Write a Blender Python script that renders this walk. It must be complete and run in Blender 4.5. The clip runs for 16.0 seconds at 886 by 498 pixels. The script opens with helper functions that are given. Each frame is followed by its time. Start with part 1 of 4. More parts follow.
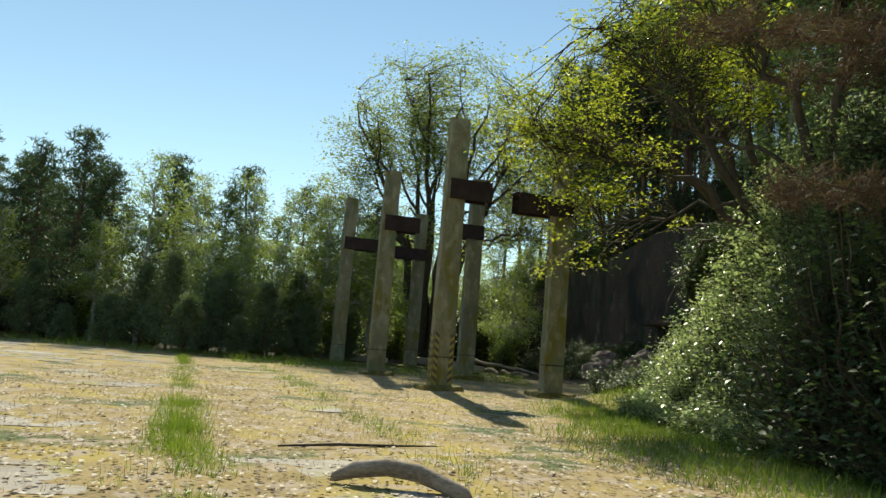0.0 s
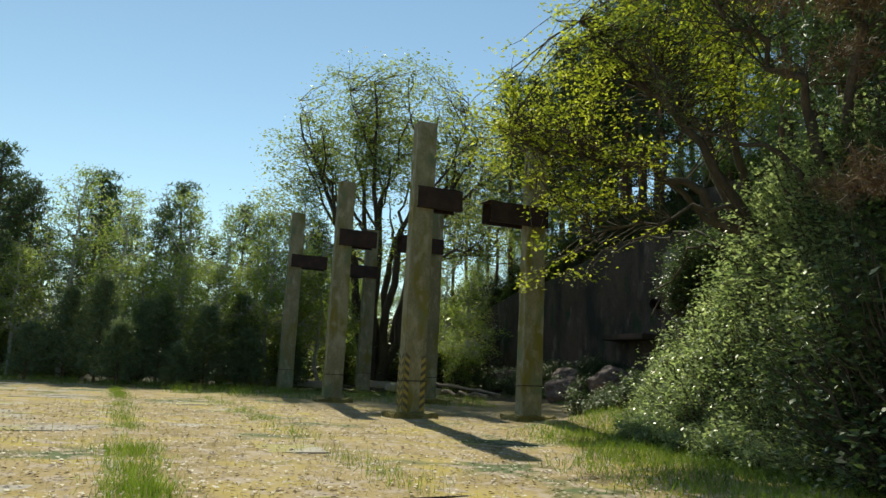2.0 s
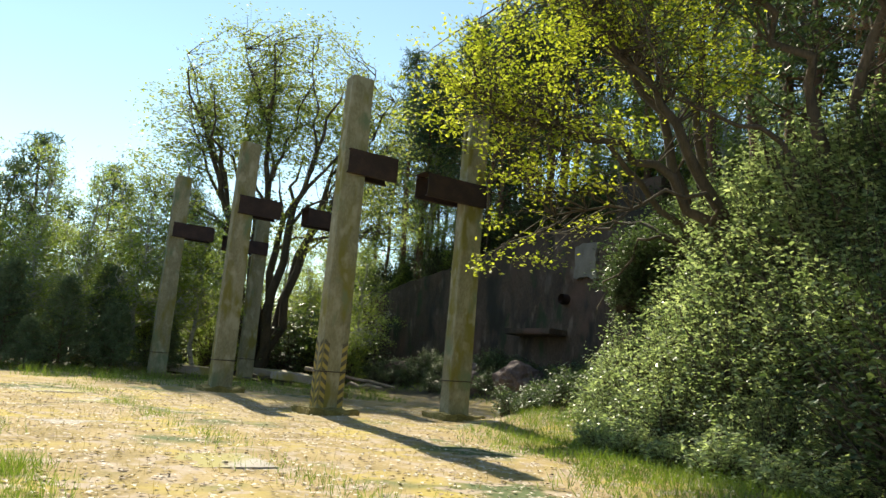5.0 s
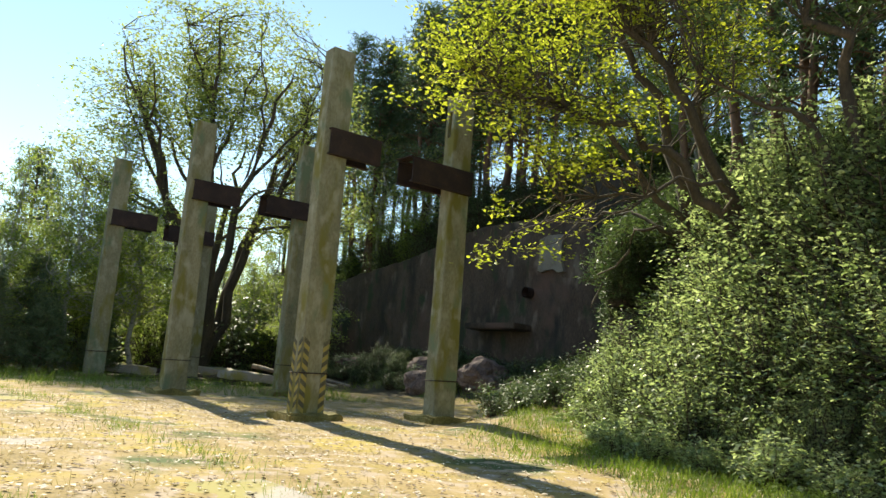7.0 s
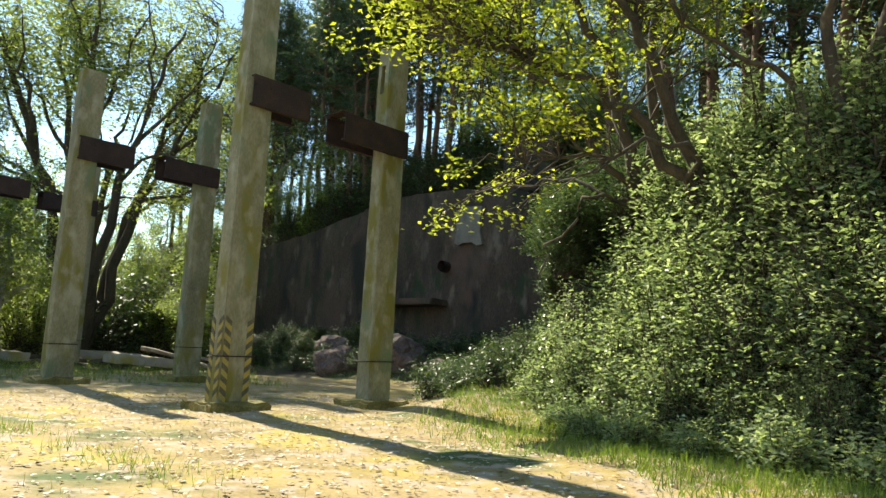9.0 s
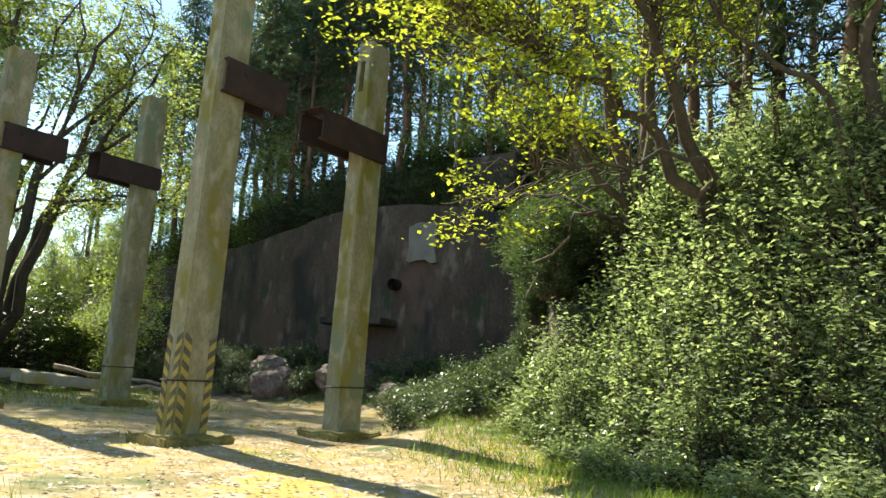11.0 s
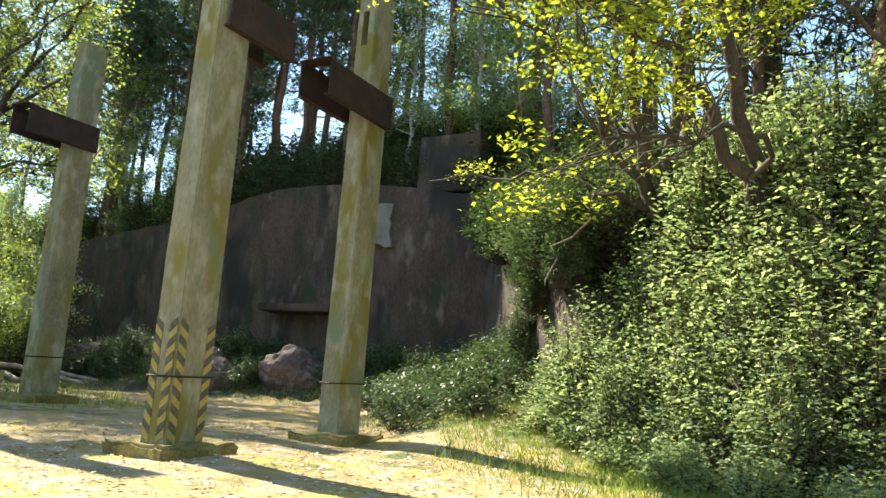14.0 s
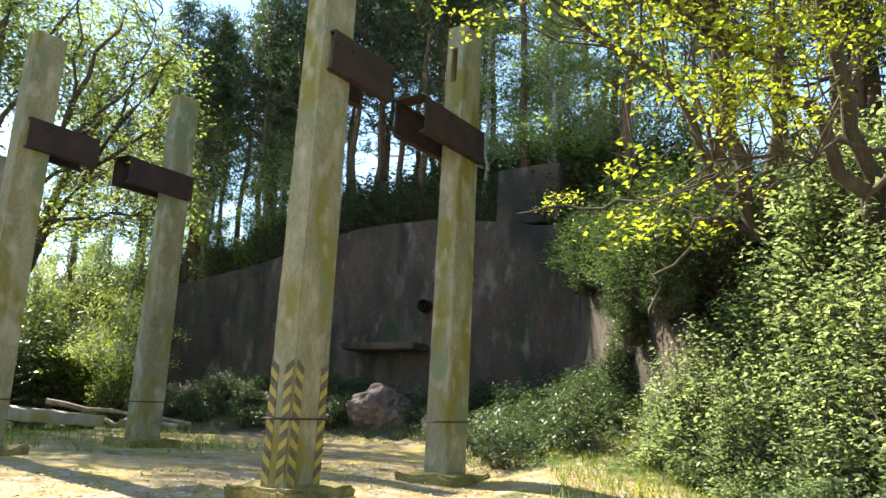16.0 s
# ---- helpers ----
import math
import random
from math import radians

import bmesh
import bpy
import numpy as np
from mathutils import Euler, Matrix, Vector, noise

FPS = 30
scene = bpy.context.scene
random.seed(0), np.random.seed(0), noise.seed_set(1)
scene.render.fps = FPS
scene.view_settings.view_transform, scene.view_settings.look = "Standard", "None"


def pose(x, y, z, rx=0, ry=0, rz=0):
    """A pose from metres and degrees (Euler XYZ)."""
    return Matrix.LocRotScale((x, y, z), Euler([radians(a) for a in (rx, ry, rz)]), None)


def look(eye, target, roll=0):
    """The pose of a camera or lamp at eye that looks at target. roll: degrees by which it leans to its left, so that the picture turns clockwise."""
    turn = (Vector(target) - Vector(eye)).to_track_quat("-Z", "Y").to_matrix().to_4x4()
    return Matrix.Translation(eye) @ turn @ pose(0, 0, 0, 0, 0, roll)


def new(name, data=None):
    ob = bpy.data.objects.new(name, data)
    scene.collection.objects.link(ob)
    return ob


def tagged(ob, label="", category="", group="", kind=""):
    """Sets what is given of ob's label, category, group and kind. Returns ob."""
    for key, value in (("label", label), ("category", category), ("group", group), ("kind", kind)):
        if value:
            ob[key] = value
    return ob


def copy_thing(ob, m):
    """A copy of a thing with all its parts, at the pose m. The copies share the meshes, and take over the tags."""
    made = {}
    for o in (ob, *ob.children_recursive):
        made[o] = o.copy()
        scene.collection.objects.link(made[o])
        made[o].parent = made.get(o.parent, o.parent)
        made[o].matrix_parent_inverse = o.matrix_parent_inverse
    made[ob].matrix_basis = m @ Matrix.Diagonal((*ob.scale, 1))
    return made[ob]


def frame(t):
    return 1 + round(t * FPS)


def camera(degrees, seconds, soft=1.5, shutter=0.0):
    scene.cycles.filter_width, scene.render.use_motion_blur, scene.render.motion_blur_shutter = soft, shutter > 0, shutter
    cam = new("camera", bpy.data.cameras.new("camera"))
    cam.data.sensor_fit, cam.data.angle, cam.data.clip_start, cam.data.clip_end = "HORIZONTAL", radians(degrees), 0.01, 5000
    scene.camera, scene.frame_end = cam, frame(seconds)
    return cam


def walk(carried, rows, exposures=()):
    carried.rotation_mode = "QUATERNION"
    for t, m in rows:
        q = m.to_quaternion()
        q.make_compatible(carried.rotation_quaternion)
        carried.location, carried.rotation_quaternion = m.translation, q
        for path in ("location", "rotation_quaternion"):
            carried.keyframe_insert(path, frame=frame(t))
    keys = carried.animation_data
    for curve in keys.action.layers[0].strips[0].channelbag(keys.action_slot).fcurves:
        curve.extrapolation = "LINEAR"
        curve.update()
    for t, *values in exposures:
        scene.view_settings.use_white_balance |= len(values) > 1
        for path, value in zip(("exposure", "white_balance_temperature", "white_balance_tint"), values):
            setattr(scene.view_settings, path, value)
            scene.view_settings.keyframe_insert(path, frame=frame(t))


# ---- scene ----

cam = camera(61.3, 16.0, soft=1.5)
# seconds, eye, aim, roll
ROWS = [
    (0.0, (0.93, 2.111, 1.46), (0.86, 4.093, 1.718), 4.7),
    (0.5, (0.493, 2.686, 1.422), (0.393, 4.664, 1.702), 4.4),
    (1.0, (0.271, 3.135, 1.414), (0.201, 5.109, 1.727), 3.8),
    (1.5, (0.062, 3.543, 1.429), (0.125, 5.515, 1.756), 3.2),
    (2.0, (-0.138, 3.984, 1.452), (-0.032, 5.955, 1.774), 2.9),
    (2.5, (-0.378, 4.559, 1.441), (-0.155, 6.521, 1.759), 3.5),
    (3.0, (-0.592, 5.077, 1.412), (-0.236, 7.019, 1.733), 3.7),
    (3.5, (-0.806, 5.502, 1.382), (-0.428, 7.436, 1.725), 4.2),
    (6.0, (-2.057, 7.625, 1.429), (-1.561, 9.539, 1.734), 5.1),
    (6.5, (-2.317, 8.071, 1.434), (-1.801, 9.978, 1.742), 4.9),
    (7.0, (-2.573, 8.556, 1.448), (-1.929, 10.423, 1.764), 4.3),
    (7.5, (-2.651, 9.067, 1.454), (-1.936, 10.91, 1.76), 3.2),
    (8.0, (-2.801, 9.547, 1.433), (-2.002, 11.358, 1.719), 3.3),
    (8.5, (-2.878, 10.058, 1.418), (-2.006, 11.838, 1.687), 3.6),
    (9.0, (-3.028, 10.595, 1.422), (-2.099, 12.345, 1.697), 3.1),
    (9.5, (-3.173, 11.135, 1.417), (-2.19, 12.851, 1.712), 3.4),
    (12.0, (-3.632, 13.609, 1.478), (-2.443, 15.18, 1.819), 4.5),
    (12.5, (-3.785, 14.1, 1.485), (-2.545, 15.637, 1.799), 5.0),
    (13.0, (-3.966, 14.629, 1.387), (-2.679, 16.125, 1.712), 4.3),
    (13.5, (-4.127, 15.114, 1.359), (-2.81, 16.581, 1.697), 4.1),
    (14.0, (-4.12, 15.472, 1.394), (-2.792, 16.929, 1.729), 4.2),
    (14.5, (-4.279, 15.829, 1.466), (-2.94, 17.28, 1.784), 3.9),
    (15.0, (-4.375, 16.019, 1.504), (-3.066, 17.487, 1.865), 2.8),
    (15.5, (-4.488, 16.022, 1.415), (-3.242, 17.528, 1.837), 2.5),
    (16.0, (-4.507, 16.007, 1.38), (-3.322, 17.564, 1.795), 2.9),
]
EXPOSURES = [(0.0, 0.2, 7400, -4), (2.0, 0.06, 7300, -5), (3.5, 0.5, 7500, 0), (6.5, 0.85, 7500, 1), (9.5, 1.12, 7400, -1), (12.5, 1.48, 7300, 0), (16.0, 1.65, 7200, 4)]
walk(cam, [(t, look(eye, aim, roll)) for t, eye, aim, roll in ROWS], EXPOSURES)

# ---- light ----
SUN_TO = Vector((-0.13, 0.726, 0.675)).normalized()
world = bpy.data.worlds.new("world")
scene.world = world
world.use_nodes = True
sky = world.node_tree.nodes.new("ShaderNodeTexSky")
sky.sky_type, sky.sun_disc = "NISHITA", False
sky.sun_elevation = math.asin(SUN_TO.z)
sky.sun_rotation = math.atan2(SUN_TO.x, SUN_TO.y)
sky.air_density, sky.dust_density, sky.ozone_density = 1.0, 0.0, 1.8
background = world.node_tree.nodes["Background"]
background.inputs["Strength"].default_value = 0.135
world.node_tree.links.new(sky.outputs[0], background.inputs["Color"])
sun = new("sun", bpy.data.lights.new("sun", "SUN"))
sun.data.energy, sun.data.angle, sun.data.color = 5.0, radians(0.53), (1.0, 0.94, 0.84)
sun.matrix_world = look(SUN_TO * 60, (0, 0, 0))


# ---- materials ----
def material(name, colours, scale=4.0, fine=40.0, rough=0.85, bump=0.3, metal=0.0, translucent=0.0, island=0.0, stretch=(1, 1, 1), patches=None, random_object=0.0):
    """Two scales of noise between three colours; patches: (colour, scale, from, to, stretch)."""
    m = bpy.data.materials.new(name)
    m.use_nodes = True
    t = m.node_tree
    n, link = t.nodes, t.links.new
    bsdf, out = n["Principled BSDF"], n["Material Output"]
    co = n.new("ShaderNodeNewGeometry")
    mp = n.new("ShaderNodeMapping")
    mp.inputs["Scale"].default_value = stretch
    link(co.outputs["Position"], mp.inputs["Vector"])
    big, small = n.new("ShaderNodeTexNoise"), n.new("ShaderNodeTexNoise")
    for tex, sc, det in ((big, scale, 5), (small, fine, 3)):
        tex.inputs["Scale"].default_value, tex.inputs["Detail"].default_value = sc, det
        link(mp.outputs[0], tex.inputs["Vector"])
    mixv = n.new("ShaderNodeMath")
    mixv.operation = "MULTIPLY_ADD"
    link(small.outputs[0], mixv.inputs[0])
    mixv.inputs[1].default_value = 0.45
    addv = n.new("ShaderNodeMath")
    addv.operation = "MULTIPLY"
    link(big.outputs[0], addv.inputs[0])
    addv.inputs[1].default_value = 0.6
    link(addv.outputs[0], mixv.inputs[2])
    value = mixv.outputs[0]
    if island or random_object:
        extra = n.new("ShaderNodeMath")
        extra.operation = "MULTIPLY_ADD"
        if island:
            link(co.outputs["Random Per Island"], extra.inputs[0])
        else:
            info = n.new("ShaderNodeObjectInfo")
            link(info.outputs["Random"], extra.inputs[0])
        extra.inputs[1].default_value = island or random_object
        shift = n.new("ShaderNodeMath")
        shift.operation = "SUBTRACT"
        link(value, shift.inputs[0])
        shift.inputs[1].default_value = (island or random_object) / 2
        link(shift.outputs[0], extra.inputs[2])
        value = extra.outputs[0]
    ramp = n.new("ShaderNodeValToRGB")
    ramp.color_ramp.elements[0].position, ramp.color_ramp.elements[1].position = 0.3, 0.75
    ramp.color_ramp.elements[0].color = (*colours[0], 1)
    ramp.color_ramp.elements[1].color = (*colours[2], 1)
    ramp.color_ramp.elements.new(0.52).color = (*colours[1], 1)
    link(value, ramp.inputs[0])
    colour = ramp.outputs[0]
    for tint, sc, lo, hi, st in patches or ():
        mp2 = n.new("ShaderNodeMapping")
        mp2.inputs["Scale"].default_value = st
        mp2.inputs["Location"].default_value = (sc * 3.1, tint[0] * 50, tint[2] * 70)
        link(co.outputs["Position"], mp2.inputs["Vector"])
        tex = n.new("ShaderNodeTexNoise")
        tex.inputs["Scale"].default_value, tex.inputs["Detail"].default_value = sc, 6
        link(mp2.outputs[0], tex.inputs["Vector"])
        rng = n.new("ShaderNodeMapRange")
        rng.inputs["From Min"].default_value, rng.inputs["From Max"].default_value = lo, hi
        link(tex.outputs[0], rng.inputs["Value"])
        mx = n.new("ShaderNodeMix")
        mx.data_type = "RGBA"
        link(rng.outputs[0], mx.inputs["Factor"])
        link(colour, mx.inputs["A"])
        mx.inputs["B"].default_value = (*tint, 1)
        colour = mx.outputs["Result"]
    link(colour, bsdf.inputs["Base Color"])
    bsdf.inputs["Roughness"].default_value, bsdf.inputs["Metallic"].default_value = rough, metal
    if bump:
        b = n.new("ShaderNodeBump")
        b.inputs["Strength"].default_value, b.inputs["Distance"].default_value = bump, 0.03
        link(value, b.inputs["Height"])
        link(b.outputs[0], bsdf.inputs["Normal"])
    if translucent:
        tr = n.new("ShaderNodeBsdfTranslucent")
        ms = n.new("ShaderNodeMixShader")
        ms.inputs[0].default_value = translucent
        boost = n.new("ShaderNodeMix")
        boost.data_type, boost.blend_type = "RGBA", "MULTIPLY"
        boost.inputs["Factor"].default_value = 1.0
        boost.inputs["B"].default_value = (1.35, 1.4, 0.8, 1)
        link(colour, boost.inputs["A"])
        link(boost.outputs["Result"], tr.inputs["Color"])
        link(bsdf.outputs[0], ms.inputs[1])
        link(tr.outputs[0], ms.inputs[2])
        link(ms.outputs[0], out.inputs["Surface"])
    return m


M_GROUND = material("dry_mossy_ground", ((0.16, 0.115, 0.048), (0.33, 0.235, 0.095), (0.46, 0.34, 0.21)), 0.9, 22, 0.95, 0.6,
                    patches=(((0.40, 0.30, 0.07), 0.6, 0.5, 0.62, (1, 1, 1)), ((0.08, 0.11, 0.03), 0.45, 0.56, 0.66, (1, 1, 1)), ((0.40, 0.31, 0.23), 2.6, 0.52, 0.62, (1, 1, 1))))
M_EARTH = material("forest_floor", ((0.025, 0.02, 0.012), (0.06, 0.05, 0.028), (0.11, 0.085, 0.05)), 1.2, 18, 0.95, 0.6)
M_PLATE = material("weathered_concrete_plate", ((0.24, 0.20, 0.17), (0.36, 0.31, 0.27), (0.46, 0.41, 0.36)), 1.5, 30, 0.9, 0.25, random_object=0.15,
                   patches=(((0.33, 0.28, 0.09), 1.0, 0.48, 0.58, (1, 1, 1)),))
M_PILLAR = material("mossy_concrete", ((0.11, 0.105, 0.065), (0.215, 0.195, 0.12), (0.31, 0.285, 0.195)), 1.6, 26, 0.9, 0.25, stretch=(1, 1, 0.45),
                    patches=(((0.17, 0.15, 0.035), 2.1, 0.5, 0.62, (1, 1, 0.35)), ((0.14, 0.17, 0.10), 1.6, 0.57, 0.66, (1, 1, 0.5)), ((0.33, 0.31, 0.23), 3.4, 0.52, 0.72, (1, 1, 0.6))))
M_MOSS = material("moss_and_concrete", ((0.05, 0.042, 0.018), (0.18, 0.15, 0.045), (0.36, 0.28, 0.13)), 3, 30, 0.95, 0.5)
M_STEEL = material("rusted_dark_steel", ((0.018, 0.011, 0.012), (0.035, 0.021, 0.02), (0.075, 0.04, 0.03)), 3, 40, 0.75, 0.2, metal=0.3)
M_WALL = material("stained_retaining_wall", ((0.028, 0.019, 0.014), (0.068, 0.046, 0.034), (0.115, 0.082, 0.064)), 0.8, 14, 0.92, 0.7, stretch=(1, 1, 0.5),
                  patches=(((0.16, 0.125, 0.10), 1.4, 0.58, 0.68, (1, 1, 0.45)), ((0.03, 0.042, 0.018), 1.1, 0.56, 0.66, (1, 1, 0.5)), ((0.022, 0.02, 0.016), 0.7, 0.52, 0.66, (1, 1, 0.3)), ((0.11, 0.065, 0.05), 0.5, 0.55, 0.68, (1, 1, 0.6))))
M_PLASTER = material("pale_plaster", ((0.121, 0.105, 0.083), (0.198, 0.176, 0.149), (0.248, 0.231, 0.198)), 2, 20, 0.9, 0.3)
M_ROCK = material("reddish_rubble", ((0.07, 0.05, 0.045), (0.16, 0.11, 0.10), (0.25, 0.19, 0.17)), 1.5, 12, 0.92, 0.6)
M_BARK = material("dark_bark", ((0.03, 0.024, 0.018), (0.075, 0.058, 0.042), (0.13, 0.10, 0.075)), 4, 30, 0.95, 0.7, stretch=(1, 1, 0.25))
M_PINEBARK = material("pine_bark", ((0.05, 0.03, 0.02), (0.13, 0.075, 0.05), (0.22, 0.13, 0.085)), 4, 24, 0.95, 0.7, stretch=(1, 1, 0.3))
M_BIRCH = material("birch_bark", ((0.05, 0.05, 0.045), (0.35, 0.34, 0.31), (0.5, 0.49, 0.46)), 4, 14, 0.85, 0.2, stretch=(1, 1, 2))
M_LEAF = material("spring_leaves", ((0.15, 0.19, 0.025), (0.31, 0.34, 0.05), (0.48, 0.48, 0.1)), 0.8, 6, 0.5, 0, translucent=0.64, island=0.35)
M_BIGLEAF = material("tall_tree_leaves", ((0.11, 0.14, 0.045), (0.22, 0.26, 0.09), (0.36, 0.39, 0.16)), 0.5, 5, 0.5, 0, translucent=0.66, island=0.35)
M_BIRCHLEAF = material("birch_leaves", ((0.11, 0.16, 0.05), (0.23, 0.29, 0.09), (0.38, 0.42, 0.17)), 0.5, 5, 0.5, 0, translucent=0.68, island=0.3)
# Pale sheen of sunlit leaves is mixed into this bush colour.
M_BUSH = material("sunlit_bush_leaves", ((0.13, 0.18, 0.1), (0.26, 0.32, 0.19), (0.45, 0.5, 0.35)), 0.9, 6, 0.3, 0, translucent=0.55, island=0.35)
# Darker leaf copy: shade on bank, wall and ivy is put into the colour.
M_SHADELEAF = material("shade_darkened_leaves", ((0.032, 0.058, 0.025), (0.07, 0.11, 0.05), (0.15, 0.2, 0.09)), 0.9, 6, 0.45, 0, translucent=0.35, island=0.35)
M_NEEDLE = material("pine_needles", ((0.025, 0.05, 0.028), (0.06, 0.095, 0.05), (0.11, 0.15, 0.075)), 0.7, 5, 0.5, 0, translucent=0.35, island=0.3)
M_YOUNG = material("young_pine_needles", ((0.06, 0.1, 0.05), (0.125, 0.17, 0.085), (0.21, 0.25, 0.14)), 0.7, 5, 0.55, 0, translucent=0.35, island=0.3)
M_DEAD = material("dry_brown_needles", ((0.05, 0.032, 0.022), (0.11, 0.07, 0.045), (0.18, 0.12, 0.08)), 0.9, 5, 0.8, 0, translucent=0.15, island=0.3)
M_GRASS = material("fresh_grass", ((0.07, 0.12, 0.018), (0.15, 0.22, 0.035), (0.27, 0.33, 0.075)), 0.8, 5, 0.6, 0, translucent=0.45, island=0.35)
M_DRY = material("dry_grass", ((0.21, 0.165, 0.065), (0.36, 0.275, 0.125), (0.49, 0.39, 0.22)), 0.8, 5, 0.8, 0, translucent=0.3, island=0.35)
M_LITTER = material("fallen_leaves", ((0.16, 0.1, 0.06), (0.42, 0.33, 0.24), (0.66, 0.58, 0.48)), 3, 9, 0.8, 0, island=0.6)
M_LOG = material("bleached_log", ((0.10, 0.07, 0.05), (0.26, 0.20, 0.15), (0.42, 0.35, 0.28)), 5, 40, 0.85, 0.4, stretch=(0.4, 1, 1))
M_DARKPAINT = material("faded_black_paint", ((0.05, 0.045, 0.03), (0.09, 0.08, 0.05), (0.18, 0.17, 0.10)), 6, 40, 0.85, 0.1)
M_YELLOW = material("faded_yellow_paint", ((0.22, 0.19, 0.08), (0.34, 0.26, 0.07), (0.42, 0.30, 0.07)), 6, 40, 0.85, 0.1)
M_GLASS = material("milky_porcelain", ((0.55, 0.52, 0.45), (0.65, 0.62, 0.55), (0.75, 0.72, 0.65)), 9, 40, 0.25, 0)

# ---- plan: u runs across the pillar rows, v along them ----
U, V = Vector((0.948, 0.318, 0)), Vector((-0.318, 0.948, 0))
TURN = math.degrees(math.atan2(0.318, 0.948))
GROUND = 0.12
rng = np.random.default_rng(4)


def uv(u, v, z=0.0):
    p = U * u + V * v
    return Vector((p.x, p.y, z))


def mesh_from(name, verts, faces, mat, smooth=False):
    me = bpy.data.meshes.new(name)
    verts = np.asarray(verts, dtype=np.float32)
    faces = np.asarray(faces, dtype=np.int32)
    me.vertices.add(len(verts))
    me.vertices.foreach_set("co", verts.ravel())
    me.loops.add(faces.size)
    me.loops.foreach_set("vertex_index", faces.ravel())
    me.polygons.add(len(faces))
    me.polygons.foreach_set("loop_start", np.arange(len(faces), dtype=np.int32) * faces.shape[1])
    me.update(calc_edges=True)
    if smooth:
        me.polygons.foreach_set("use_smooth", np.ones(len(faces), dtype=bool))
    me.materials.append(mat)
    return me


def place(name, me, parent=None, label=""):
    ob = new(name, me)
    ob.parent = parent
    return tagged(ob, label)


def part(name, bm, mat, parent=None, label="", smooth=False):
    me = bpy.data.meshes.new(name)
    bm.to_mesh(me)
    bm.free()
    me.materials.append(mat)
    for p in me.polygons:
        p.use_smooth = smooth
    return place(name, me, parent, label)


def block(size, centre=(0, 0, 0), bevel=0.01, turn=0.0, bm=None):
    bm2 = bmesh.new()
    bmesh.ops.create_cube(bm2, size=1)
    bmesh.ops.scale(bm2, vec=size, verts=bm2.verts)
    if bevel:
        bmesh.ops.bevel(bm2, geom=list(bm2.edges), offset=bevel, segments=2, affect="EDGES")
    bmesh.ops.transform(bm2, matrix=pose(*centre, 0, 0, turn), verts=bm2.verts)
    return bm2


def rough_up(bm, amount, scale=3.0):
    for v in bm.verts:
        v.co += noise.noise_vector(v.co * scale) * amount


def tubes(paths, sides=6):
    """paths: lists of (points, radii); returns vertices and quads."""
    vs, fs, at = [], [], 0
    ang = np.linspace(0, 2 * math.pi, sides, endpoint=False)
    for pts, rad in paths:
        pts = np.asarray(pts, float)
        k = len(pts)
        tan = np.gradient(pts, axis=0)
        tan /= np.linalg.norm(tan, axis=1, keepdims=True) + 1e-9
        ref = np.where(np.abs(tan[:, 2:3]) > 0.9, np.array([[1.0, 0, 0]]), np.array([[0, 0, 1.0]]))
        a = np.cross(tan, ref)
        a /= np.linalg.norm(a, axis=1, keepdims=True) + 1e-9
        b = np.cross(tan, a)
        r = np.asarray(rad, float)[:, None, None]
        ring = pts[:, None, :] + r * (a[:, None, :] * np.cos(ang)[None, :, None] + b[:, None, :] * np.sin(ang)[None, :, None])
        vs.append(ring.reshape(-1, 3))
        i, j = np.meshgrid(np.arange(k - 1), np.arange(sides), indexing="ij")
        j2 = (j + 1) % sides
        fs.append(np.stack([i * sides + j, i * sides + j2, (i + 1) * sides + j2, (i + 1) * sides + j], -1).reshape(-1, 4) + at)
        at += k * sides
    return np.concatenate(vs), np.concatenate(fs)


def wander(a, b, k, wobble, sag=0.0):
    """A crooked path from a to b with k points."""
    a, b = np.asarray(a, float), np.asarray(b, float)
    s = np.linspace(0, 1, k)[:, None]
    p = a + (b - a) * s
    p[1:-1] += rng.normal(0, wobble, (k - 2, 3))
    p[:, 2] -= sag * (4 * s[:, 0] * (1 - s[:, 0]))
    return p


def leaves(centres, size, flat=0.5, long=1.6, outward=None):
    """One kite-shaped leaf at each centre."""
    c = np.asarray(centres, float)
    k = len(c)
    nrm = rng.normal(0, 1, (k, 3))
    nrm[:, 2] = np.abs(nrm[:, 2]) + flat * 2
    if outward is not None:
        nrm = nrm * 0.6 + outward * 1.3
    nrm /= np.linalg.norm(nrm, axis=1, keepdims=True)
    a = np.cross(nrm, rng.normal(0, 1, (k, 3)))
    a /= np.linalg.norm(a, axis=1, keepdims=True)
    b = np.cross(nrm, a)
    s = (size * rng.uniform(0.6, 1.35, k))[:, None]
    v = np.stack([c - a * s * long / 2, c + b * s * 0.45 - a * s * 0.1 + nrm * s * 0.12, c + a * s * long / 2, c - b * s * 0.45 - a * s * 0.1 + nrm * s * 0.12], 1)
    return v.reshape(-1, 3), np.arange(k * 4).reshape(-1, 4)


def blades(centres, length, width, lean=0.5):
    """Narrow upright blades, from their feet."""
    c = np.asarray(centres, float)
    k = len(c)
    a = rng.uniform(0, 2 * math.pi, k)
    side = np.stack([np.cos(a), np.sin(a), np.zeros(k)], 1)
    top = rng.normal(0, lean, (k, 3))
    top[:, 2] = 1
    top /= np.linalg.norm(top, axis=1, keepdims=True)
    ln = (length * rng.uniform(0.4, 1.3, k))[:, None] if np.ndim(length) == 0 else np.asarray(length)[:, None]
    w = width * 0.5
    v = np.stack([c - side * w, c + side * w, c + top * ln + side * w * 0.15, c + top * ln - side * w * 0.15], 1)
    return v.reshape(-1, 3), np.arange(k * 4).reshape(-1, 4)


